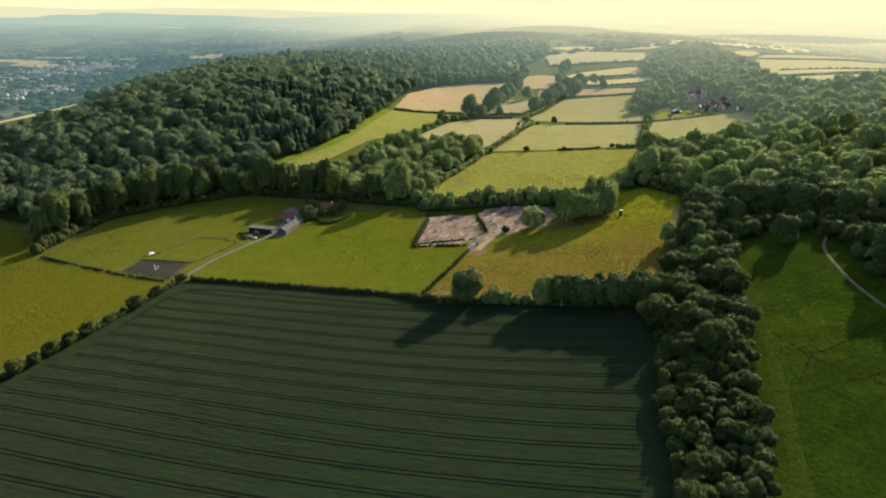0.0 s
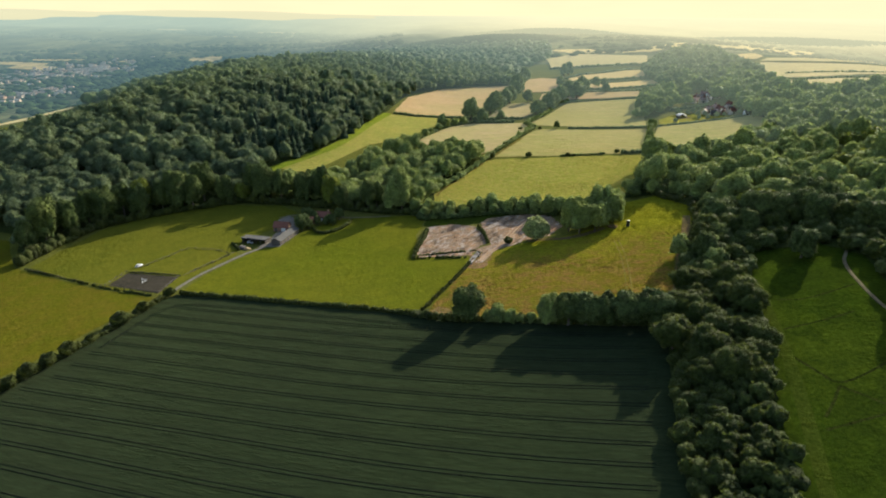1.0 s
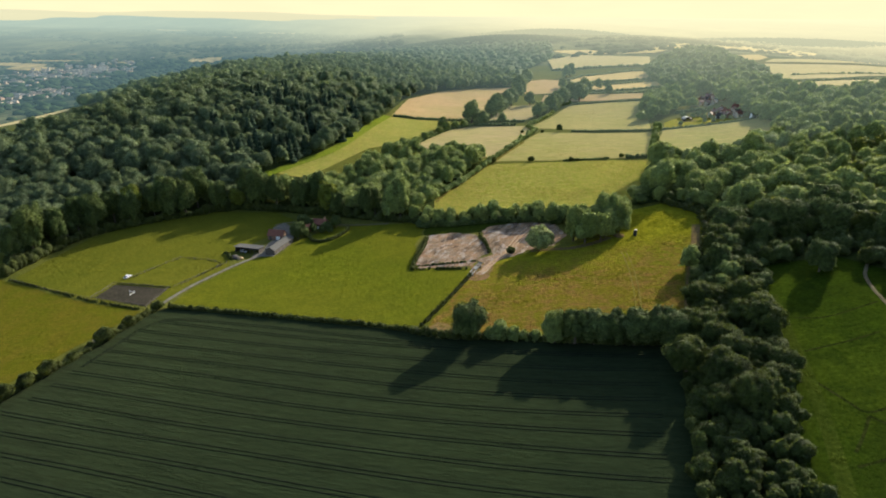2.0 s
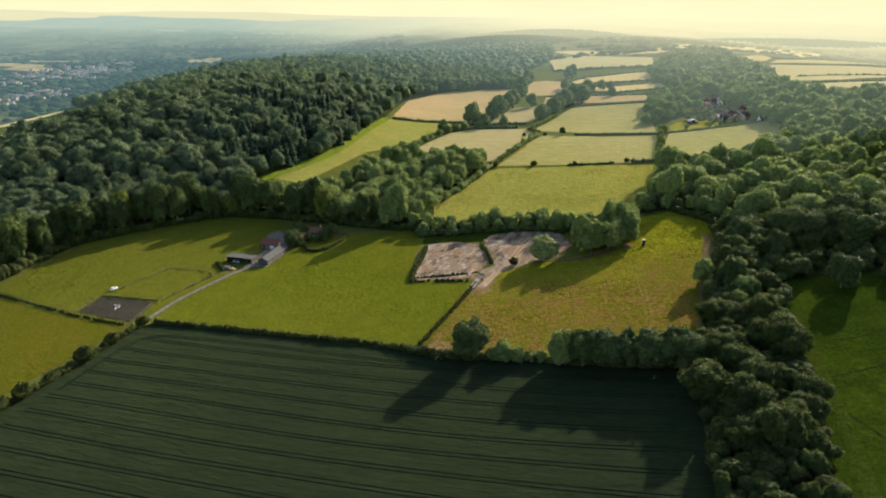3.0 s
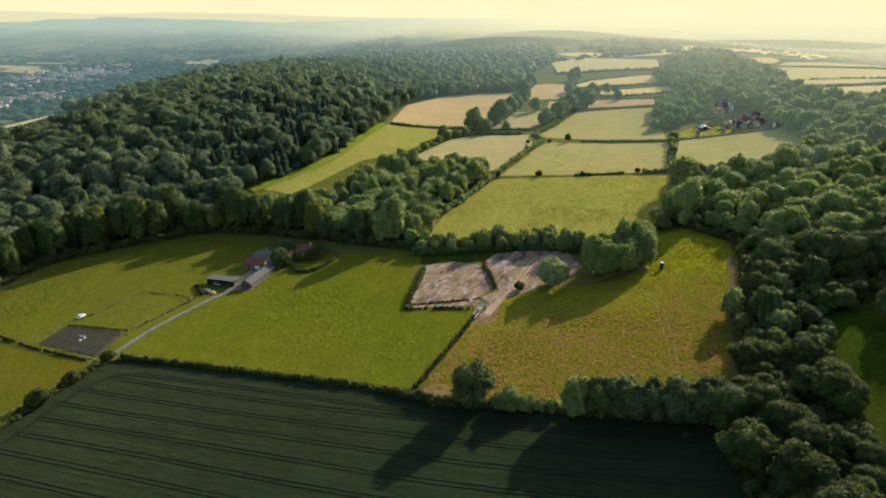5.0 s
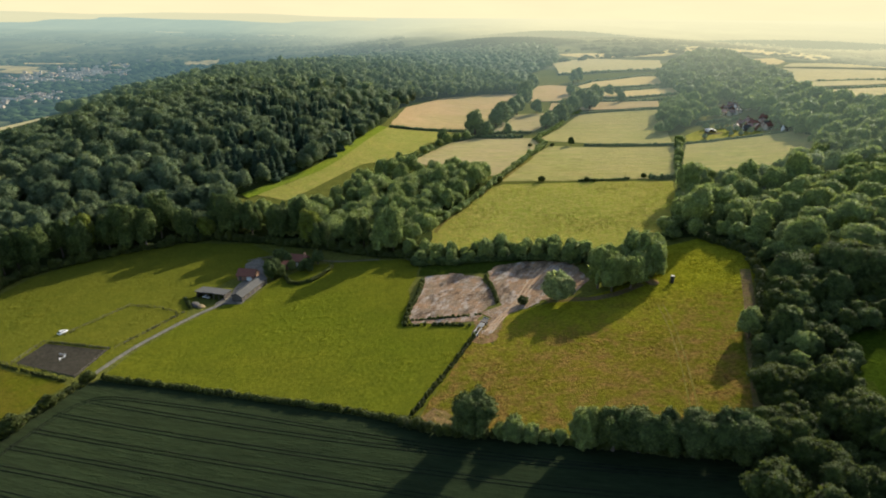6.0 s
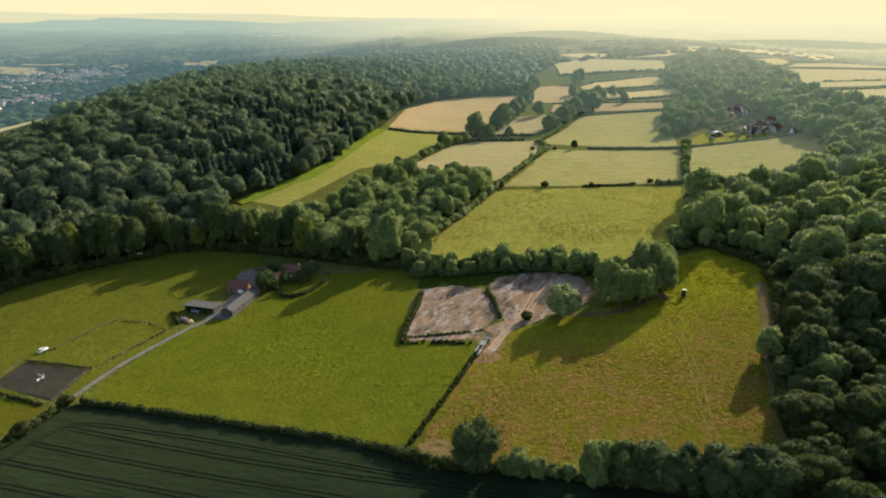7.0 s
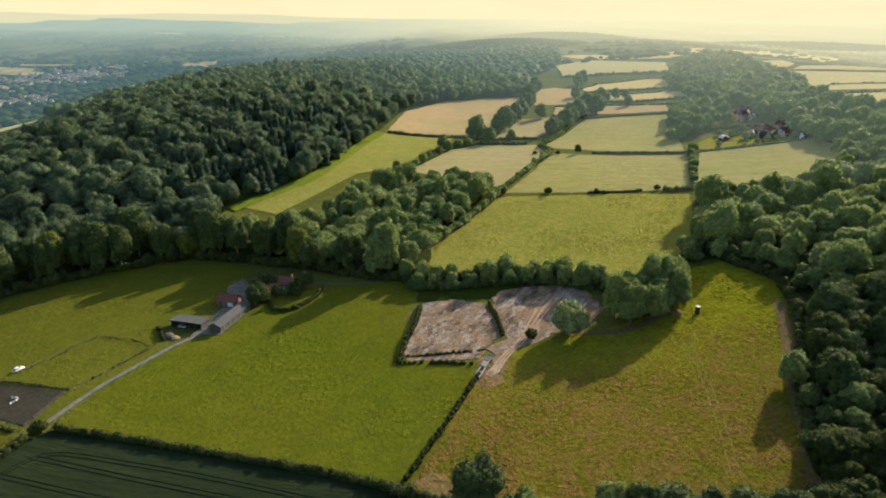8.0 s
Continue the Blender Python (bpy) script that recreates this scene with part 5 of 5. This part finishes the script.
    hf += [[k + q for q in s] for s in ((0, 1, 5, 4), (1, 2, 6, 5), (2, 3, 7, 6), (3, 0, 4, 7), (4, 5, 9, 8), (6, 7, 8, 9), (5, 6, 9), (7, 4, 8))]
    k += 10
tagged(new("distant_houses", mesh_of("distant_houses", hv, hf, M_FAR_WALL)), "pale houses of a small town in the vale", "houses", kind="stuff")


# ---- buildings ----
def prism(w, d, h, rh):
    """Walls with two gables, ridge along x."""
    bm = bmesh.new()
    x, y = w / 2, d / 2
    lo = [bm.verts.new(p) for p in ((-x, -y, -0.8), (x, -y, -0.8), (x, y, -0.8), (-x, y, -0.8))]
    hi = [bm.verts.new(p) for p in ((-x, -y, h), (x, -y, h), (x, y, h), (-x, y, h))]
    g0, g1 = bm.verts.new((-x, 0, h + rh)), bm.verts.new((x, 0, h + rh))
    for q in ((lo[0], lo[1], hi[1], hi[0]), (lo[2], lo[3], hi[3], hi[2]), (lo[1], lo[2], hi[2], g1, hi[1]), (lo[3], lo[0], hi[0], g0, hi[3]),
              (hi[0], hi[1], g1, g0), (hi[2], hi[3], g0, g1), (lo[3], lo[2], lo[1], lo[0])):
        bm.faces.new(q)
    return bm


def slope(w, d, h, rh, side, over=0.4, thick=0.2):
    """One roof slope as a slab, side -1 or 1."""
    bm = bmesh.new()
    x, y = w / 2 + over, d / 2 + over
    low = h - over * rh / (d / 2)
    vs = []
    for dz in (0.06, 0.06 + thick):
        vs += [bm.verts.new(p) for p in ((-x, side * y, low + dz), (x, side * y, low + dz), (x, -side * 0.02, h + rh + dz), (-x, -side * 0.02, h + rh + dz))]
    for q in ((0, 1, 2, 3), (7, 6, 5, 4), (0, 4, 5, 1), (1, 5, 6, 2), (2, 6, 7, 3), (3, 7, 4, 0)):
        bm.faces.new([vs[i] for i in q])
    bmesh.ops.recalc_face_normals(bm, faces=bm.faces)
    return bm


def building(name, x, y, turn, w, d, h, rh, wall, roof, label, doors=(), windows=(), chimney=False, group="", category="building"):
    """A gabled building; doors and windows by their place along the long front, and width, height, sill."""
    root = tagged(new(name), label, category, group)
    part("wall", prism(w, d, h, rh), wall, root)
    for side in (-1, 1):
        part("roof_slope", slope(w, d, h, rh, side), roof, root)
    part("ridge", rod((-w / 2 - 0.4, 0, h + rh + 0.25), (w / 2 + 0.4, 0, h + rh + 0.25), 0.14), roof, root)
    for u, ww, hh, mat in doors:
        part("door", box(u - ww / 2, u + ww / 2, -d / 2 - 0.06, -d / 2 + 0.1, -0.2, hh, 0.02), mat, root)
    for side in (-1, 1):
        for u, ww, hh, sill in windows:
            y0 = side * d / 2
            frame_ob = part("window", box(u - ww / 2, u + ww / 2, y0 - 0.07, y0 + 0.07, sill, sill + hh, 0.02), M_WHITE, root)
            part("pane", box(u - ww / 2 + 0.1, u + ww / 2 - 0.1, y0 - 0.085, y0 + 0.085, sill + 0.1, sill + hh - 0.1), M_GLASS, frame_ob)
    if chimney:
        bm = box(w / 2 - 1.3, w / 2 - 0.5, -0.4, 0.4, h, h + rh + 1.3, 0.03)
        rod((w / 2 - 0.9, 0, h + rh + 1.3), (w / 2 - 0.9, 0, h + rh + 1.7), 0.16, 0.13, 8, bm)
        part("chimney", bm, M_BRICK, root)
    root.matrix_basis = placed(x, y, radians(turn), sink=0.0)
    return root


def open_shed(x, y, turn, w, d, h, label):
    """A lean-to shed with an open front, on posts."""
    root = tagged(new("open_shed"), label, "shed")
    part("back_wall", box(-w / 2, w / 2, d / 2 - 0.15, d / 2, -0.8, h - 0.35, 0.02), M_BOARD, root)
    for s in (-1, 1):
        part("side_wall", box(s * w / 2 - 0.08, s * w / 2 + 0.08, -d / 2, d / 2 - 0.15, -0.8, h - 0.4, 0.02), M_BOARD, root)
    bm = box(-w / 2 - 0.5, w / 2 + 0.5, -d / 2 - 0.6, d / 2 + 0.4, h - 0.1, h + 0.06, 0.02)
    bmesh.ops.rotate(bm, verts=bm.verts, cent=(0, 0, h), matrix=Matrix.Rotation(radians(-5), 3, "X"))
    part("roof_sheet", bm, M_SLATE, root)
    for i in range(6):
        u = -w / 2 + 0.2 + (w - 0.4) * i / 5
        part("post", rod((u, -d / 2 + 0.2, -0.8), (u, -d / 2 + 0.2, h + 0.05), 0.1), M_WOOD, root)
    root.matrix_basis = placed(x, y, radians(turn), sink=0.0)
    return root


building("barn", -85.5, 306.5, -8, 7.6, 5.0, 2.4, 2.0, M_BRICK, M_REDTILE, "brick barn with red tiled roof and white doors", doors=((1.6, 2.2, 2.2, M_WHITE), (-2.4, 1.2, 2.0, M_BOARD)), category="barn")
building("stable_block", -80.3, 292.5, 76, 19, 4.6, 2.5, 1.2, M_BOARD, M_SLATE, "long low stable block with grey sheet roof",
         doors=((-7, 1.2, 2.0, M_WOOD), (-3.5, 1.2, 2.0, M_WOOD), (0, 1.2, 2.0, M_WOOD), (3.5, 1.2, 2.0, M_WOOD), (7, 1.2, 2.0, M_WOOD)), category="stable")
open_shed(-94, 289, -13, 12.5, 5.0, 2.7, "open-fronted shed with grey sheet roof")
building("farmhouse", -66.5, 321, -10, 7.5, 5.0, 2.7, 2.1, M_BRICK, M_REDTILE, "old brick farmhouse with red tiled roof", doors=((0, 1.1, 2.1, M_WHITE),),
         windows=((-3, 1.0, 1.1, 0.8), (3, 1.0, 1.1, 0.8), (0, 0.9, 0.8, 1.9)), chimney=True, category="house")
building("outhouse", -73, 316, 30, 5, 3.5, 2.2, 1.3, M_BRICK, M_REDTILE, "small brick outhouse with tiled roof", doors=((0, 1.0, 1.9, M_WOOD),), category="shed")

W3 = ((-1.5, 0.9, 1.0, 0.8), (1.7, 0.9, 1.0, 0.8))
D1 = ((0.2, 1.0, 2.1, M_BOARD),)
HAMLET = [
    (230, 529, 20, 10, 6, M_RENDER, M_PANTILE, "rendered cottage with red-brown tiled roof"),
    (238, 536, 100, 12, 7, M_BRICK, M_REDTILE, "brick house with red-brown tiled roof"),
    (243, 527, 10, 9, 6, M_RENDER, M_SLATE, "pale-walled cottage with grey roof"),
    (224, 535, 60, 8, 5, M_RENDER, M_PANTILE, "pale cottage among garden trees"),
    (239, 594, 30, 11, 6, M_RENDER, M_PANTILE, "cream house with tiled roof"),
    (250, 603, 80, 10, 6, M_BRICK, M_SLATE, "brick house with grey roof"),
    (259, 611, 10, 9, 6, M_WHITE, M_PANTILE, "white cottage with tiled roof"),
    (246, 607, 140, 8, 5, M_RENDER, M_PANTILE, "small cream cottage with tiled roof"),
]
HAMLET_EDGE = [
    (235, 524, 70, 9, 5, M_BRICK, M_PANTILE, "brick cottage with tiled roof in a sunlit tone"),
    (241, 521, 25, 8, 5, M_RENDER, M_REDTILE, "pale cottage with red tiled roof"),
    (249, 532, 95, 9, 6, M_RENDER, M_PANTILE, "cream cottage with tiled roof"),
    (227, 524, 130, 6, 4, M_BOARD, M_SLATE, "dark boarded garden shed"),
    (236, 543, 15, 10, 6, M_BRICK, M_PANTILE, "long brick house with tiled roof in a sunlit tone"),
    (233, 596, 110, 9, 5, M_RENDER, M_REDTILE, "pale cottage with red tiled roof"),
    (243, 588, 20, 9, 5, M_RENDER, M_PANTILE, "cream cottage with tiled roof"),
    (254, 596, 55, 8, 5, M_WHITE, M_SLATE, "white cottage with grey roof"),
    (256, 618, 150, 9, 6, M_BRICK, M_PANTILE, "brick house with tiled roof in a sunlit tone"),
    (274, 649, 45, 10, 6, M_WHITE, M_SLATE, "white house at the wood's edge"),
    (294, 683, 20, 11, 7, M_RENDER, M_REDTILE, "cream house between tall trees"),
    (340, 764, 70, 10, 6, M_WHITE, M_SLATE, "pale house on the wooded ridge"),
    (209, 383, 65, 10, 6, M_WHITE, M_SLATE, "white house in a clearing of the wood"),
    (246, 541, 35, 9, 6, M_RENDER, M_PANTILE, "pale cottage with tiled roof in a sunlit tone"),
    (252, 550, 110, 9, 6, M_BRICK, M_REDTILE, "brick cottage behind garden trees"),
    (239, 549, 75, 8, 5, M_RENDER, M_PANTILE, "pale cottage with tiled roof in a sunlit tone"),
    (231, 541, 150, 8, 5, M_BRICK, M_PANTILE, "brick cottage with tiled roof in a sunlit tone"),
    (248, 590, 60, 9, 6, M_RENDER, M_PANTILE, "pale cottage with tiled roof in a sunlit tone"),
    (262, 601, 130, 9, 6, M_RENDER, M_SLATE, "cream cottage with grey roof"),
    (240, 603, 10, 8, 5, M_BRICK, M_REDTILE, "brick cottage among garden trees"),
    (247, 508, 15, 7, 4.5, M_WHITE, M_SLATE, "low white outbuilding by the hedge"),
]
for x, y, turn, w, d, wall, roof, label in HAMLET + HAMLET_EDGE:
    building("house", x, y, turn, w * 0.62, d * 0.68, 2.9, 1.8, wall, roof, label, D1, W3, True, "houses of the hamlet", "house")


def marquee(x, y, turn):
    """A domed white canopy over a dark open hall."""
    root = tagged(new("marquee"), "white domed canopy tent on a lawn", "tent")
    bm = bmesh.new()
    n, rows = 20, 7
    ring = []
    for j in range(rows):
        v = -5 + 10 * j / (rows - 1)
        ring.append([bm.verts.new((6.2 * math.cos(math.pi * i / n), v, 2.2 + 3.6 * math.sin(math.pi * i / n) ** 0.9)) for i in range(n + 1)])
    for j in range(rows - 1):
        for i in range(n):
            bm.faces.new((ring[j][i], ring[j][i + 1], ring[j + 1][i + 1], ring[j + 1][i]))
    bmesh.ops.solidify(bm, geom=bm.faces[:], thickness=0.12)
    part("canopy", bm, M_WHITE, root, smooth=True)
    part("back_wall", box(-6, 6, 4.7, 4.85, -0.5, 4.8, 0.02), M_BOARD, root)
    for s in (-1, 1):
        part("side_wall", box(s * 6.05 - 0.06, s * 6.05 + 0.06, -4.9, 4.7, -0.5, 2.3, 0.02), M_BOARD, root)
    root.matrix_basis = placed(x, y, radians(turn), 0.55, sink=0.0)


marquee(204, 533, 12)
field("terrace", [(192, 528), (206, 524), (212, 528), (200, 532)], M_PATH, "pale paved terrace before the tent", "terrace", 4, 0.3, 0.2, 62)
field("lawn", [(176, 506), (206, 509), (236, 511), (232, 522), (222, 540), (200, 545), (184, 530)], M_PASTURE, "mown garden lawn in the hamlet", "lawn", 6, 0.22, 0.5, 63)
field("lawn", [(225, 600), (243, 596), (262, 640), (240, 650), (228, 630)], M_HAY, "dry garden grass between houses", "lawn", 6, 0.25, 0.5, 64)
GROVES = [
    [(166, 540), (188, 550), (200, 560), (212, 578), (225, 606), (242, 645), (239, 697), (201, 636), (180, 580)],
    [(212, 578), (226, 574), (230, 584), (221, 598)],
    [(254, 691), (286, 677), (300, 725), (282, 740)],
    [(254, 584), (268, 575), (318, 624), (340, 730), (319, 722), (276, 640), (268, 615)],
    [(246, 512), (250, 505), (268, 529), (264, 561), (256, 545)],
    [(234, 612), (246, 622), (262, 650), (262, 668), (246, 655)],
]
EDGE_GROVE = [(233, 451), (241, 470), (246, 502), (290, 520), (310, 500), (262, 452)]
woodland("garden_trees", scatter(EDGE_GROVE, 8.0, 79), MOULD_MID, M_LEAF_MID, "young broadleaf trees at the corner of the hay field", 49, 0.5, 0.85, "trees")
grove = [p for i, plan in enumerate(GROVES) for p in scatter(plan, 9.0, 70 + i) if all(math.hypot(p[0] - q[0], p[1] - q[1]) > 7 for q in HAMLET + HAMLET_EDGE) and math.hypot(p[0] - 204, p[1] - 533) > 14]
woodland("garden_trees", grove, MOULD_MID, M_LEAF_MID, "broadleaf trees crowding the hamlet's gardens", 47, 0.65, 1.15, "trees")
for x, y, s in ((216, 528, 0.45), (192, 514, 0.35), (172, 507, 0.45), (246, 533, 0.45), (231, 536, 0.4), (222, 529, 0.35), (243, 601, 0.4), (212, 516, 0.3), (218, 513, 0.35), (226, 516, 0.4), (233, 517, 0.3), (212, 541, 0.4), (206, 547, 0.45), (218, 546, 0.4), (224, 550, 0.5), (236, 530, 0.35), (245, 515, 0.4)):
    copy_tree(FAR_OAK, x, y, rt.uniform(0, 6), s * 1.1, 0.85, "small broadleaf tree in a hamlet garden", "garden trees of the hamlet")
hedge([(206, 566), (222, 570), (238, 566)], 2.6, 3.4, "dark garden hedge behind the tent", 46, material=M_RIDGE_WOOD)

# garden of the farm
for x, y, s in ((-74.5, 305, 0.62), (-78, 316, 0.5), (-72, 308, 0.45), (-60, 312, 0.4), (-58, 321, 0.6), (-76, 324, 0.6), (-68, 313.5, 0.36), (-64, 313, 0.3), (-61, 317, 0.42), (-72, 311, 0.4), (-75, 309, 0.7), (-63, 315.5, 0.45), (-69, 316, 0.4), (-71, 321, 0.5)):
    copy_tree(rt.choice(hill_kinds), x, y, rt.uniform(0, 6), s, 0.85, group="trees in the farm garden")
hedge([(-66, 300), (-62, 298.5), (-57, 301), (-53, 307.5), (-51, 313), (-51, 318)], 1.7, 1.8, "clipped garden hedge of the farmhouse", 40, jag=0.2)
hedge([(-66, 300), (-69, 306), (-71, 312)], 1.5, 1.5, "clipped garden hedge of the farmhouse", 41, jag=0.25)
hedge([(-113, 250), (-109.5, 256), (-106, 263), (-102, 272), (-100, 277)], 0.5, 0.7, "low rough growth along the drive fence", 42, gap=1.1, jag=0.7, thin=0.4)
hedge([(-139.5, 253), (-127, 250.5), (-115, 247.8)], 0.6, 0.7, "uncut grass and brambles round the arena", 43, gap=1.1, jag=0.5)
hedge([(-137, 258), (-124.5, 281), (-110, 278), (-103, 274)], 0.3, 0.45, "uncut grass along the paddock fence", 48, gap=1.1, jag=0.5, thin=0.5)
hedge([(-105, 287), (-102, 282), (-99, 278)], 1.2, 1.8, "nettles and bramble beside the shed", 44, jag=0.5, thin=0.8)


# ---- vehicles, bales, fences and arena gear ----
def wheel(parent, x, y, z, r, width):
    w = part("wheel", rod((x, y - width / 2, z), (x, y + width / 2, z), r, sides=16), M_TYRE, parent)
    part("hub", rod((x, y - width / 2 - 0.02, z), (x, y + width / 2 + 0.02, z), r * 0.5, sides=10), M_STEEL, w)


def car(x, y, turn, paint, label):
    root = tagged(new("car"), label, "car")
    bm = bmesh.new()
    prof = [(-2.15, 0.35), (-2.2, 0.75), (-2.0, 0.98), (-1.1, 1.05), (1.45, 1.02), (2.05, 0.82), (2.2, 0.6), (2.15, 0.32)]
    a = [bm.verts.new((px, -0.88, pz)) for px, pz in prof]
    b = [bm.verts.new((px, 0.88, pz)) for px, pz in prof]
    bm.faces.new(a[::-1]), bm.faces.new(b)
    for i in range(len(prof)):
        j = (i + 1) % len(prof)
        bm.faces.new((a[i], a[j], b[j], b[i]))
    bmesh.ops.recalc_face_normals(bm, faces=bm.faces)
    bmesh.ops.bevel(bm, geom=bm.edges[:], offset=0.07, segments=2, affect="EDGES")
    part("body", bm, paint, root, smooth=True)
    bm = bmesh.new()
    prof = [(-1.9, 1.0), (-1.35, 1.5), (0.35, 1.52), (1.15, 1.0)]
    a = [bm.verts.new((px, -0.78 + (pz - 1) * 0.25, pz)) for px, pz in prof]
    b = [bm.verts.new((px, 0.78 - (pz - 1) * 0.25, pz)) for px, pz in prof]
    bm.faces.new(a[::-1]), bm.faces.new(b)
    for i in range(4):
        j = (i + 1) % 4
        bm.faces.new((a[i], a[j], b[j], b[i]))
    bmesh.ops.recalc_face_normals(bm, faces=bm.faces)
    part("windows", bm, M_GLASS, root)
    part("roof", box(-1.4, 0.4, -0.68, 0.68, 1.5, 1.56, 0.02), paint, root)
    for s in (-1, 1):
        for u in (-1.35, 1.35):
            wheel(root, u, s * 0.8, 0.32, 0.32, 0.22)
        part("headlight", box(2.12, 2.22, s * 0.62 - 0.16, s * 0.62 + 0.16, 0.62, 0.76, 0.02), M_STEEL, root)
    root.matrix_basis = placed(x, y, radians(turn), 0.78, sink=-0.15)


car(-138.5, 259.5, 72, M_WHITE, "white hatchback parked on the paddock grass")
car(-96.5, 287.5, -20, M_STEEL, "silver car parked under the open shed")


def flatbed(x, y, turn):
    """A long flatbed trailer: two rails, a short deck, axles at the back."""
    root = tagged(new("flatbed_trailer"), "long pale metal flatbed trailer by the field fence", "trailer")
    for s in (-1, 1):
        part("beam", box(-6.5, 6.5, s * 0.75 - 0.1, s * 0.75 + 0.1, 0.8, 1.05, 0.02), M_STEEL, root)
    part("deck", box(-0.6, 2.6, -1.0, 1.0, 1.06, 1.2, 0.03), M_DULL, root, "dull grey metal deck")
    part("headboard", box(6.2, 6.35, -0.9, 0.9, 1.0, 1.5, 0.03), M_STEEL, root)
    part("rear_deck", box(3.0, 6.1, -1.1, 1.1, 1.06, 1.18, 0.03), M_BOARD, root, "dark timber deck")
    part("drawbar", rod((-6.4, 0, 0.75), (-8.0, 0, 0.6), 0.1, 0.07), M_STEEL, root)
    for u in (-5.8, -3.5, 4.6):
        part("cross_member", box(u - 0.08, u + 0.08, -0.75, 0.75, 0.82, 1.0, 0.01), M_STEEL, root)
    for s in (-1, 1):
        for u in (-5.2, 3.6, 4.7):
            wheel(root, u, s * 0.95, 0.45, 0.45, 0.3)
    root.matrix_basis = placed(x, y, radians(turn), sink=-0.1)


flatbed(12.6, 251, 68)


def bale(x, y, lift, material, label):
    root = tagged(new("round_bale"), label, "bale", "stacked bales")
    bm = rod((0, 0, 0), (0, 0, 1.3), 0.75, sides=20)
    bmesh.ops.bevel(bm, geom=[e for e in bm.edges if abs(e.verts[0].co.z - e.verts[1].co.z) < 0.01], offset=0.12, segments=2, affect="EDGES")
    part("wrap", bm, material, root)
    root.matrix_basis = placed(x, y, 0, sink=-lift)


bale(84.5, 272.3, 0.1, M_WRAP, "black wrapped round bale on grass")
bale(84.5, 272.3, 1.42, M_WRAP, "black wrapped bale with white top, stacked")
part("cover", rod((0, 0, 1.31), (0, 0, 1.42), 0.72, sides=20), M_RENDER, [o for o in scene.collection.objects if o.name.startswith("round_bale") and not o.parent][-1], "white plastic cover")


def fence(line, label, gap=3.5, high=1.2, rails=2):
    root = tagged(new("fence"), label, "fence")
    pts = dense(line, gap)
    for (x0, y0), (x1, y1) in zip(pts, pts[1:]):
        z0, z1 = land1(x0, y0), land1(x1, y1)
        for i in range(rails):
            u = high * (0.9 - 0.45 * i)
            part("rail", rod((x0, y0, z0 + u), (x1, y1, z1 + u), 0.05, sides=4), M_WOOD, root)
    for x, y in pts:
        z = land1(x, y)
        part("post", rod((x, y, z - 0.3), (x, y, z + high), 0.08, sides=5), M_WOOD, root)


fence([(-137, 258), (-124.5, 281), (-110, 278), (-103, 274)], "thin wooden paddock fence")
fence([(-141, 253), (-115, 247.3), (-116, 229.2), (-143, 238.8), (-141, 253)], "post and rail fence round the arena")
fence([(-113, 247.5), (-108, 257.5), (-104, 266), (-100, 274)], "post and rail fence along the drive")
fence([(-9, 203.5), (-3, 215.5), (3, 228), (8.5, 240.5)], "old field fence overgrown with scrub", 4.0)
fence([(-190, 259), (-165, 247.5), (-144, 238.5)], "wooden field fence above the meadow", 4.0)


def jump(x, y, turn, label, size):
    root = tagged(new("show_jump"), label, "jump", "arena jumps")
    for s in (-1, 1):
        part("wing", box(s * 1.7 - 0.35, s * 1.7 + 0.35, -0.06, 0.06, 0, 1.4, 0.02), M_WHITE, root)
    for i in range(3):
        part("pole", rod((-1.4, 0, 0.4 + 0.35 * i), (1.4, 0, 0.4 + 0.35 * i), 0.06), M_WHITE, root)
    root.matrix_basis = placed(x, y, radians(turn), size, sink=-0.22)


jump(-128.5, 243.5, -10, "white show jump with poles", 0.6)
jump(-127.5, 241.5, 70, "low white practice jump", 0.55)


def heap(name, x, y, r, h, material, label, category, seed):
    rng = np.random.default_rng(seed)
    v, f = ICO[2]
    v = v * (1 + rng.uniform(-0.15, 0.15, (len(v), 1))) * (r, r, h)
    v[:, 2] = np.maximum(v[:, 2], -0.1)
    ob = tagged(new(name, mesh_of(name, v, f, material, True)), label, category)
    ob.matrix_basis = placed(x, y, 0, sink=-0.1)


heap("straw_heap", -95.5, 279.3, 1.5, 0.9, M_STRAW, "heap of pale straw beside the drive", "heap", 1)
heap("dung_heap", -98.5, 280.5, 2.0, 1.4, M_BOARD, "dark heap standing in for machinery beside the shed", "heap", 2)
heap("earth_heap", 78.5, 274.5, 3.0, 0.45, M_BARE, "low heap of reddish earth under trees", "heap", 3)

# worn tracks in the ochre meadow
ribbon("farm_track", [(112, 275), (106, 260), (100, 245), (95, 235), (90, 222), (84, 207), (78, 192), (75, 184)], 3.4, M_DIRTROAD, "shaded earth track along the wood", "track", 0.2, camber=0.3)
for off in (-0.9, 0.9):
    ribbon("wheel_rut", [(75 + off, 256), (73.5 + off, 241), (70 + off, 222), (66.5 + off, 207), (64 + off, 197)], 0.4, M_RUT, "faint pale wheel rut in grass", "track", 0.15, camber=0.0)
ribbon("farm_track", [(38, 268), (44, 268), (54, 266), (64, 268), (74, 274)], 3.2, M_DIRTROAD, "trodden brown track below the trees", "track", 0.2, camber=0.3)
for off in (-1.1, 0.0, 1.1):
    ribbon("wheel_rut", [(15.5 + off, 249), (20 + off, 258), (26 + off, 266), (31 + off * 1.5, 277), (36 + off * 2, 288), (43 + off * 2.5, 299)], 0.7, M_TRAIL, "pale vehicle rut across bare earth", "track", 0.2, camber=0.2)
